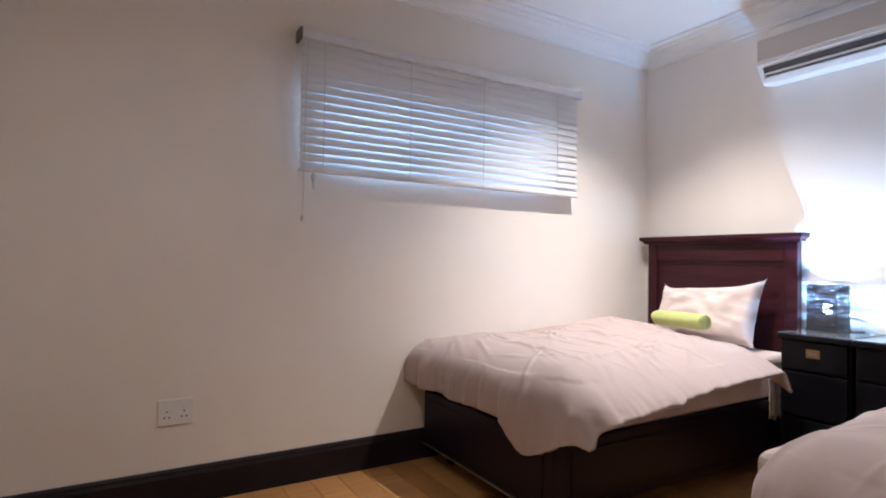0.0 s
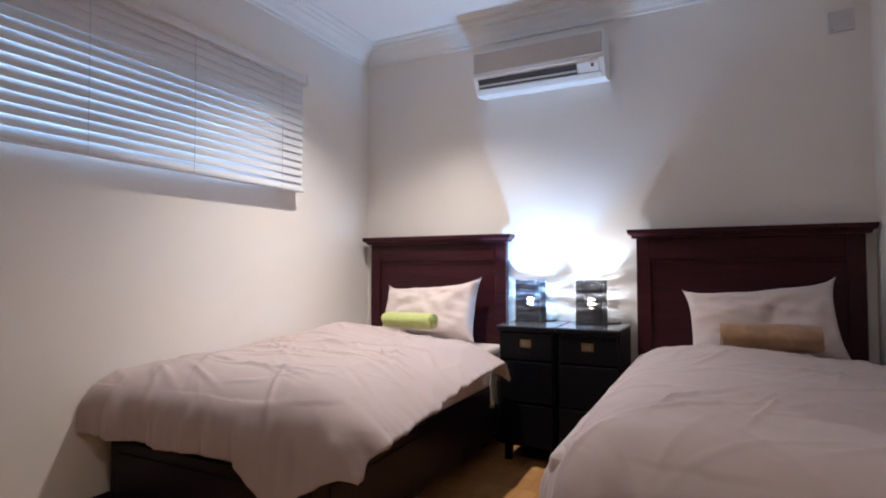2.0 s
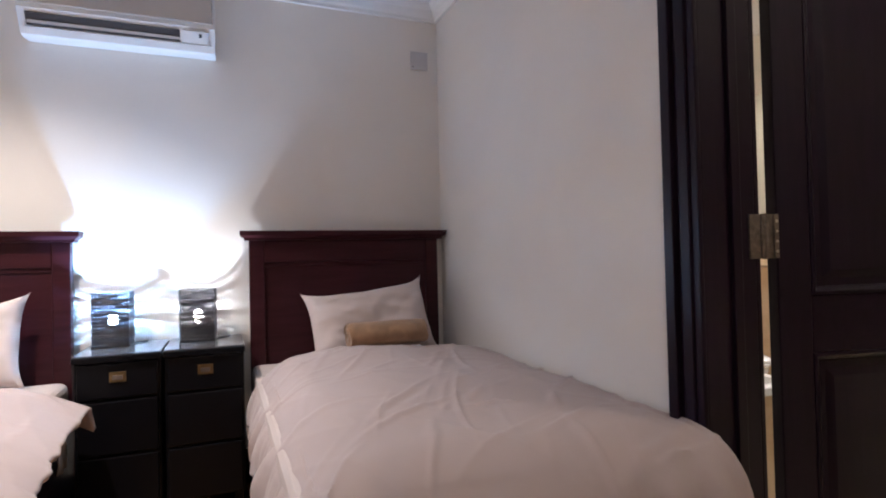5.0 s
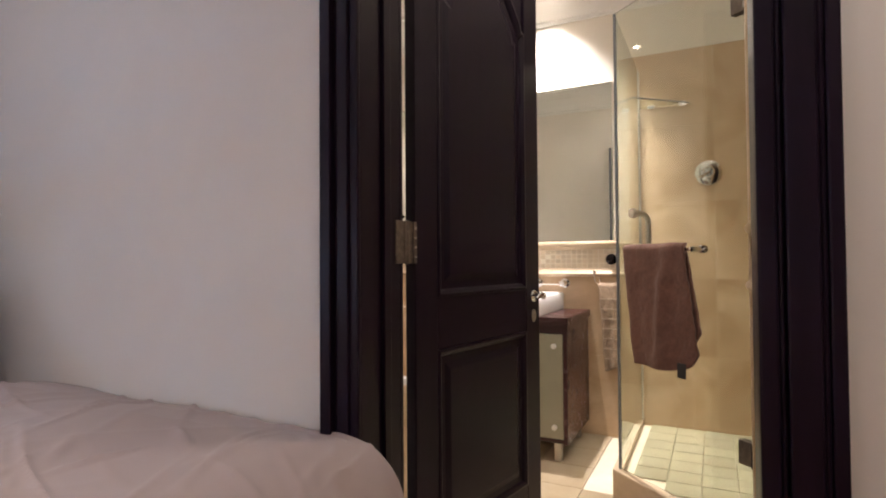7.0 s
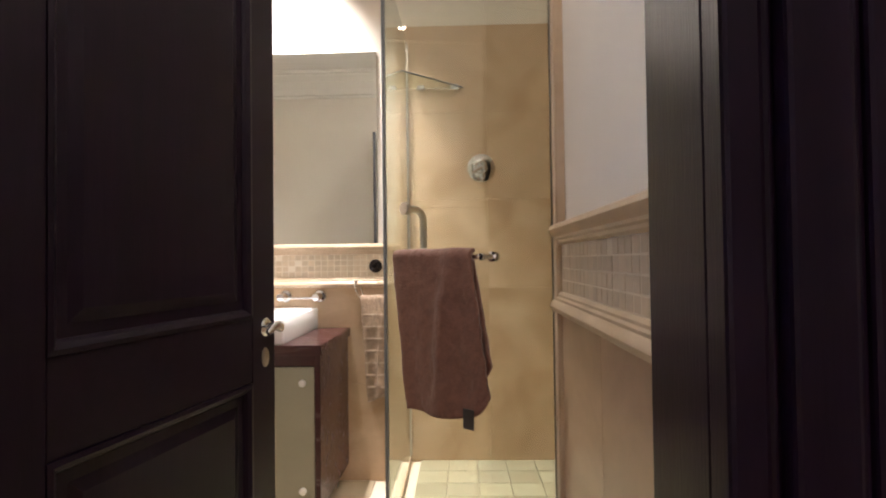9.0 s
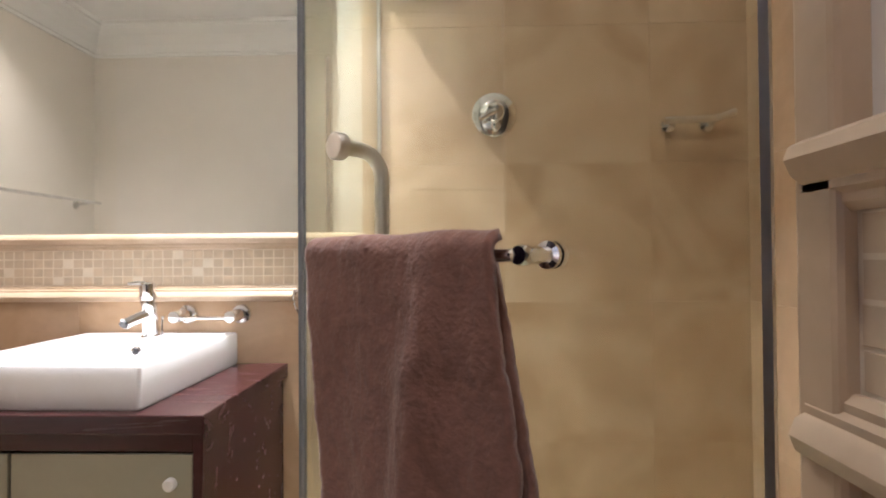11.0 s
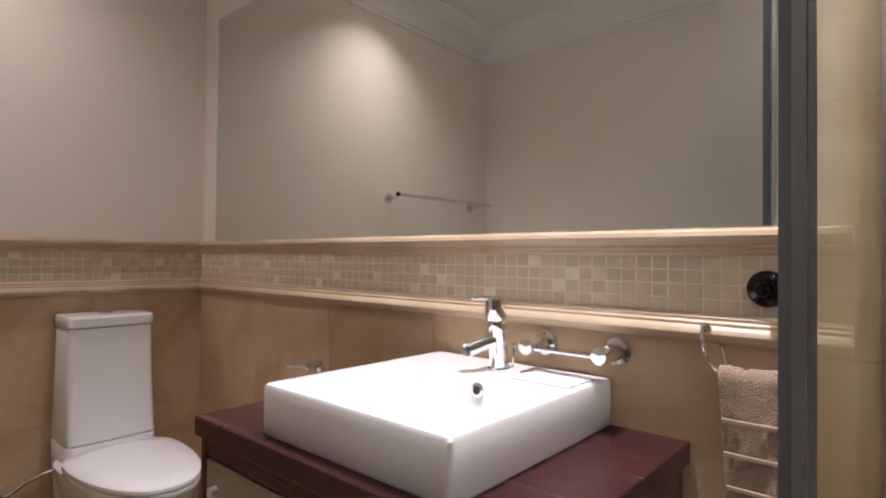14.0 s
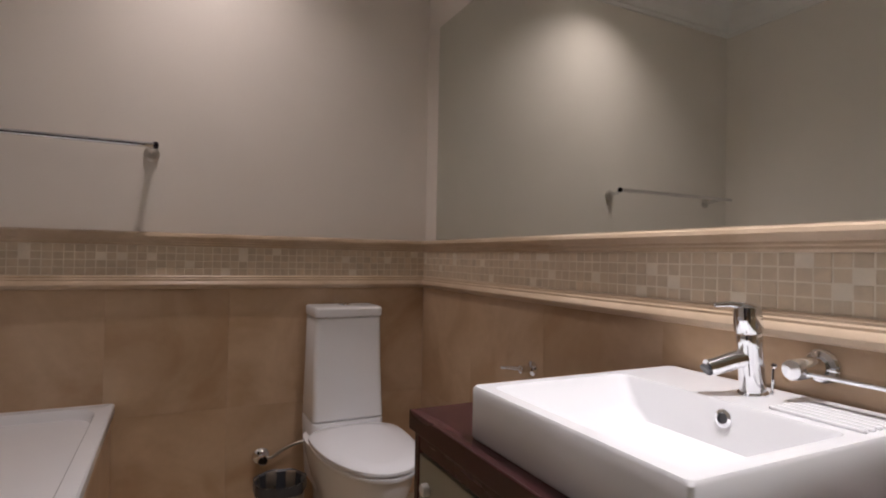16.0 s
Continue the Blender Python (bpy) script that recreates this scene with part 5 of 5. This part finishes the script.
# toilet
def toilet(yc):
    t = thing("toilet", "white close-coupled toilet with a tall tapered cistern", "toilet", "", (X_T - 0.383, yc, 0))

    def oval(xa, xb, w, z, back=0.5):
        cx_ = xb - 0.28 * (xb - xa) - 0.0
        pts = []
        for k in range(40):
            a = 2 * math.pi * k / 40
            c, s = math.cos(a), math.sin(a)
            rx = (cx_ - xa) if c < 0 else (xb - cx_)
            e = 1.0 if c < 0 else 0.6
            pts.append(Vector((cx_ + rx * (abs(c) ** e) * (1 if c > 0 else -1), yc + w / 2 * (abs(s) ** 0.9) * (1 if s > 0 else -1), z)))
        return pts
    xa, xb = X_T - 0.783, X_T - 0.012
    part("pan", bm_rings([oval(xa + 0.16, xb - 0.02, 0.24, 0.0), oval(xa + 0.14, xb - 0.02, 0.25, 0.06), oval(xa + 0.08, xb - 0.02, 0.29, 0.22), oval(xa + 0.015, xb - 0.02, 0.365, 0.36), oval(xa + 0.008, xb - 0.02, 0.38, 0.405)]), CERAMIC, t, "", True)
    part("seat", bm_rings([oval(xa + 0.004, X_T - 0.213, 0.392, 0.407), oval(xa, X_T - 0.208, 0.398, 0.412), oval(xa, X_T - 0.208, 0.398, 0.424), oval(xa + 0.006, X_T - 0.213, 0.39, 0.428)]), ACRYL, t, "", True)
    part("lid", bm_rings([oval(xa + 0.002, X_T - 0.208, 0.396, 0.431), oval(xa - 0.002, X_T - 0.205, 0.402, 0.436), oval(xa - 0.001, X_T - 0.205, 0.400, 0.446), oval(xa + 0.012, X_T - 0.215, 0.375, 0.454), oval(xa + 0.08, X_T - 0.253, 0.24, 0.457)]), ACRYL, t, "closed white lid", True)

    def sq(w, x0_, z, r=0.025):
        pts = []
        for cx_, cy_, a0 in ((xb - 0.004, yc + w / 2, None), (x0_ + r, yc + w / 2 - r, 90), (x0_ + r, yc - w / 2 + r, 180), (xb - 0.004, yc - w / 2, None)):
            if a0 is None:
                pts.append(Vector((cx_, cy_, z)))
            else:
                pts += [Vector((cx_ + r * math.cos(radians(a0 + 90 * k / 5)), cy_ + r * math.sin(radians(a0 + 90 * k / 5)), z)) for k in range(6)]
        return pts
    part("pedestal", bm_rings([sq(0.29, X_T - 0.253, 0.20), sq(0.318, X_T - 0.222, 0.40), sq(0.322, X_T - 0.220, 0.466), sq(0.318, X_T - 0.216, 0.470)]), CERAMIC, t, "", True)
    part("cistern", bm_rings([sq(0.316, X_T - 0.215, 0.474), sq(0.320, X_T - 0.219, 0.480), sq(0.308, X_T - 0.198, 0.70), sq(0.300, X_T - 0.191, 0.915), sq(0.296, X_T - 0.187, 0.918)]), CERAMIC, t, "tall tapered cistern", True)
    lid_c = part("cistern_lid", bm_rings([sq(0.304, X_T - 0.195, 0.921), sq(0.310, X_T - 0.199, 0.926), sq(0.310, X_T - 0.199, 0.956), sq(0.304, X_T - 0.193, 0.963), sq(0.29, X_T - 0.173, 0.966)]), CERAMIC, t, "", True)
    part("flush_button", bm_lathe([(0.027, 0), (0.027, 0.008), (0.022, 0.011), (0, 0.011)], (X_T - 0.108, yc, 0.966), n=24), CHROME, lid_c, "", True)
    return t


toilet(-2.338)
av = thing("angle_valve", "chrome angle valve with a braided hose", "valve", "", (X_T, -1.99, 0.33))
part("rosette", bm_lathe([(0.036, 0), (0.036, 0.006), (0.026, 0.016), (0.012, 0.02), (0.012, 0.05)], (X_T - 0.001, -2.0, 0.293), (-1, 0, 0), 24), CHROME, av, "", True)
part("knob", bm_lathe([(0.020, 0), (0.022, 0.006), (0.020, 0.024), (0, 0.025)], (X_T - 0.052, -2.0, 0.293), (-1, 0, 0), 16), CHROME, av, "", True)
part("hose", bm_tube([(X_T - 0.045, -2.005, 0.293), (X_T - 0.05, -2.04, 0.296), (X_T - 0.06, -2.09, 0.330), (X_T - 0.07, -2.14, 0.352), (X_T - 0.08, -2.21, 0.366)], 0.0065, 10), STEEL, av, "", True)
# pedal bin
pb = thing("waste_bin", "small round brushed steel waste bin beside the toilet", "bin", "", (3.875, -2.040, 0))
part("can", bm_rings([[Vector((3.875 + r * math.cos(a), -2.040 + r * math.sin(a), z)) for a in (2 * math.pi * k / 32 for k in range(32))] for r, z in ((0.085, 0.0), (0.088, 0.01), (0.098, 0.275), (0.101, 0.280), (0.097, 0.280), (0.093, 0.27), (0.084, 0.012))]), STEEL, pb, "", True)
part("liner", bm_rings([[Vector((3.875 + (r + 0.004 * math.sin(7 * a)) * math.cos(a), -2.040 + (r + 0.004 * math.sin(7 * a)) * math.sin(a), z)) for a in (2 * math.pi * k / 40 for k in range(40))] for r, z in ((0.088, 0.15), (0.094, 0.276), (0.1035, 0.284), (0.1035, 0.24))], cap0=True, cap1=False), DARKP, pb, "dark bin liner", True)
# paper holder low on the mirror wall, behind the basin
ph = thing("paper_holder", "small chrome paper holder on the tiled wall", "paper holder", "", (3.30, Y_M, 0.80))
part("mount", bm_lathe([(0.026, 0), (0.026, 0.006), (0.012, 0.010), (0.011, 0.05), (0.014, 0.055), (0, 0.06)], (3.18, Y_M + 0.001, 0.808), (0, 1, 0), 20), CHROME, ph, "", True)
part("arm", bm_tube([(3.18, Y_M + 0.052, 0.808), (3.22, Y_M + 0.060, 0.806), (3.29, Y_M + 0.060, 0.795)], 0.007, 10), CHROME, ph, "", True)

# towel bar on the toilet wall
tb = thing("towel_bar", "thick chrome towel bar on two wall posts", "towel bar", "", (X_T, -1.05, 1.60))
xw = X_T + T
for y in (-1.54, -0.68):
    ps = part("rosette", bm_lathe([(0.030, 0), (0.030, 0.008), (0.024, 0.014), (0.011, 0.016)], (xw, y, 1.597), (-1, 0, 0), 24), STEEL, tb, "", True)
    part("post", bm_tube([(xw - 0.012, y, 1.597), (xw - 0.07, y, 1.603), (xw - 0.105, y, 1.612)], 0.010, 12), CHROME, ps, "", True)
bar_ = part("bar", bm_tube([(xw - 0.110, -1.555, 1.617), (xw - 0.110, -0.560, 1.617)], 0.0115, 16), CHROME, tb, "", True)
part("end_cap", bm_lathe([(0.0135, -0.004), (0.0145, 0.0), (0.0145, 0.010), (0.010, 0.014), (0, 0.015)], (xw - 0.110, -1.553, 1.617), (0, -1, 0), 18), DARKCHROME, bar_, "", True)


# bath
def bathtub(x0, x1, y0, y1, z):
    b = thing("bathtub", "white built-in bathtub with a tiled side", "bathtub", "", ((x0 + x1) / 2, (y0 + y1) / 2, 0))

    def rr(xa, xb, ya, yb, zz, r, n=6):
        pts = []
        for cx_, cy_, a0 in ((xb - r, yb - r, 0), (xa + r, yb - r, 90), (xa + r, ya + r, 180), (xb - r, ya + r, 270)):
            pts += [Vector((cx_ + r * math.cos(radians(a0 + 90 * k / n)), cy_ + r * math.sin(radians(a0 + 90 * k / n)), zz)) for k in range(n + 1)]
        return pts
    part("shell", bm_rings([rr(x0, x1, y0, y1, z - 0.035, 0.012), rr(x0, x1, y0, y1, z - 0.006, 0.012), rr(x0 + 0.006, x1 - 0.006, y0 + 0.006, y1 - 0.006, z, 0.012), rr(x0 + 0.052, x1 - 0.052, y0 + 0.052, y1 - 0.052, z, 0.10), rr(x0 + 0.060, x1 - 0.060, y0 + 0.060, y1 - 0.060, z - 0.014, 0.10),
                            rr(x0 + 0.16, x1 - 0.16, y0 + 0.11, y1 - 0.11, z - 0.28, 0.12), rr(x0 + 0.22, x1 - 0.24, y0 + 0.18, y1 - 0.18, z - 0.40, 0.12), rr(x0 + 0.30, x1 - 0.32, y0 + 0.24, y1 - 0.24, z - 0.42, 0.08)]), ACRYL, b, "", True)
    ap = part("apron", bm_box(x0 + 0.012, x1 - 0.001, y0 + 0.012, y0 + 0.03, 0, z - 0.035, 0.002), TRAV, b, "travertine bath panel")
    part("apron", bm_box(x0 + 0.012, x0 + 0.03, y0 + 0.03, y1 - 0.001, 0, z - 0.035, 0.002), TRAV, b)
    part("overflow", bm_lathe([(0.035, 0), (0.035, 0.006), (0.028, 0.010), (0, 0.011)], (x1 - 0.130, (y0 + y1) / 2, z - 0.14), (-1, 0, 0.15), 24), CHROME, b, "", True)
    return b


bathtub(2.48, X_T - 0.002, -1.435, Y_BATH - 0.002, 0.585)

# ---------------------------------------------------------------- pieces of floors and walls
def piece_mesh(name, sx, sy, sz, c, mat_):
    """Box centred in plan with its top at z = 0 and a chamfer c round the top."""
    me = bpy.data.meshes.new(name)
    x, y = sx / 2, sy / 2
    v = [(-x, -y, -sz), (x, -y, -sz), (x, y, -sz), (-x, y, -sz), (-x, -y, -c), (x, -y, -c), (x, y, -c), (-x, y, -c),
         (-x + c, -y + c, 0), (x - c, -y + c, 0), (x - c, y - c, 0), (-x + c, y - c, 0)]
    f = [(3, 2, 1, 0), (8, 9, 10, 11)]
    for a in (0, 4):
        f += [(a + i, a + (i + 1) % 4, a + 4 + (i + 1) % 4, a + 4 + i) for i in range(4)]
    me.from_pydata(v, [], f)
    me.materials.append(mat_)
    return me


def piece(name, me, parent, m):
    ob = new(name, me)
    ob.parent = parent
    ob.matrix_basis = m
    return ob


rnd = random.Random(7)
# floor boards along y
BW = 0.145
LENS = [1.75, 1.35, 0.95, 0.6]
boards = {l: piece_mesh("board", BW - 0.002, l - 0.002, 0.012, 0.0015, OAK) for l in LENS}
x = X_HEAD - BW / 2
while x > X_WEST:
    end = Y_DOOR if x > X_RET + 0.02 else Y_REC
    y = Y_WIN
    first = True
    while y - end > 0.3:
        fit_ = [l for l in LENS if l <= y - end + 0.001 + 0.35]
        l = rnd.choice(fit_ if not first else LENS)
        if y - l < end - 0.02:
            l = min(LENS, key=lambda q: abs(q - (y - end)))
            y = end + l
        piece("board", boards[l], floor, Matrix.Translation((x, y - l / 2, rnd.uniform(-0.0006, 0.0006))))
        y -= l
        first = False
    if y - end > 0.02:
        piece("board", piece_mesh("board", BW - 0.002, y - end - 0.002, 0.012, 0.0015, OAK), floor, Matrix.Translation((x, (y + end) / 2, 0)))
    x -= BW


def tile_wall(parent, start, along, normal, count, width, z0, rows, height, me, name="tile", jitter=0.0006):
    """Tiles whose faces lie on a wall plane: start is the first corner in plan."""
    a, nn = Vector((*along, 0)), Vector((*normal, 0))
    rot = Matrix((a, Vector((0, 0, 1)), nn)).transposed().to_4x4()
    if rot.determinant() < 0:
        rot = Matrix((-a, Vector((0, 0, 1)), nn)).transposed().to_4x4()
    for i in range(count):
        for j in range(rows):
            p = Vector((*start, z0)) + a * (i + 0.5) * width + Vector((0, 0, (j + 0.5) * height)) + nn * rnd.uniform(-jitter, jitter)
            piece(name, me, parent, Matrix.Translation(p) @ rot)


big = piece_mesh("tile", (X_T - 1.60) / 5 - 0.0004, 0.52 - 0.0004, 0.012, 0.0003, TRAV)
tile_wall(wall_mirror, (1.60, Y_M), (1, 0), (0, 1), 5, (X_T - 1.60) / 5, 0.0, 2, 0.52, big)
tw = (Y_BATH - Y_M) / 5
big2 = piece_mesh("tile", tw - 0.0004, 0.52 - 0.0004, 0.012, 0.0003, TRAV)
tile_wall(wall_toilet, (X_T, Y_M), (0, 1), (-1, 0), 5, tw, 0.0, 2, 0.52, big2)
wall_part = bpy.data.objects["wall_partition"]
big3 = piece_mesh("tile", (Y_BATH - Y_RE) / 2 - 0.0004, 0.52 - 0.0004, 0.012, 0.0003, TRAV)
tile_wall(wall_part, (X_R, Y_RE), (0, 1), (1, 0), 2, (Y_BATH - Y_RE) / 2, 0.0, 2, 0.52, big3)
sw = 0.498
big4 = piece_mesh("tile", sw - 0.0006, 0.4756 - 0.0006, 0.012, 0.0004, TRAV)
tile_wall(wall_mirror, (0.12, Y_M), (1, 0), (0, 1), 3, sw, 0.08, 5, 0.4756, big4)
tile_wall(wall_shower, (X_SH, Y_M), (0, 1), (1, 0), 3, sw, 0.08, 5, 0.4756, big4)
# mosaic band
ms = piece_mesh("mosaic_tile", 0.0325, 0.0275, 0.008, 0.0008, MOSAIC)
Z0 = Z_DADO + 0.057
MH = (Z_MIR - 0.056 - Z0) / 4
n1 = int((X_T - 1.60) / 0.0355)
tile_wall(wall_mirror, (1.60, Y_M), (1, 0), (0, 1), n1, (X_T - 1.60) / n1, Z0, 4, MH, ms, "mosaic_tile", 0.0008)
n2 = int((Y_BATH - Y_M) / 0.0355)
tile_wall(wall_toilet, (X_T, Y_M), (0, 1), (-1, 0), n2, (Y_BATH - Y_M) / n2, Z0, 4, MH, ms, "mosaic_tile", 0.0008)
n3 = int((Y_BATH - Y_RE) / 0.0355)
tile_wall(wall_part, (X_R, Y_RE), (0, 1), (1, 0), n3, (Y_BATH - Y_RE) / n3, Z0, 4, MH, ms, "mosaic_tile", 0.0008)
# bathroom floor
ft = piece_mesh("floor_tile", 0.297, 0.297, 0.009, 0.0015, FLOORT)
for i in range(13):
    for j in range(8):
        px, py = X_T - 0.15 - i * 0.3, Y_M + 0.15 + j * 0.3
        inside = px > 1.0 and (py + px * 0.87 > -0.52 or px > 1.6) and py < Y_BATH - 0.02
        if inside:
            piece("floor_tile", ft, floor_b, Matrix.Translation((px, py, rnd.uniform(0.0, 0.0008))))
# shower floor, small tumbled squares
st = piece_mesh("shower_tile", 0.148, 0.148, 0.008, 0.0012, SHOWERT)
for i in range(9):
    for j in range(10):
        px, py = X_SH + 0.075 + i * 0.1505, Y_M + 0.075 + j * 0.1505
        if px < 1.46 and py < Y_RE - 0.06 and (px - G1[0]) * 0.659 + (py - G1[1]) * 0.752 < -0.12:
            piece("shower_tile", st, shower_floor, Matrix.Translation((px, py, 0.110 + rnd.uniform(0, 0.0008))) @ Matrix.Rotation(rnd.choice((0, 1.5708)), 4, "Z"))
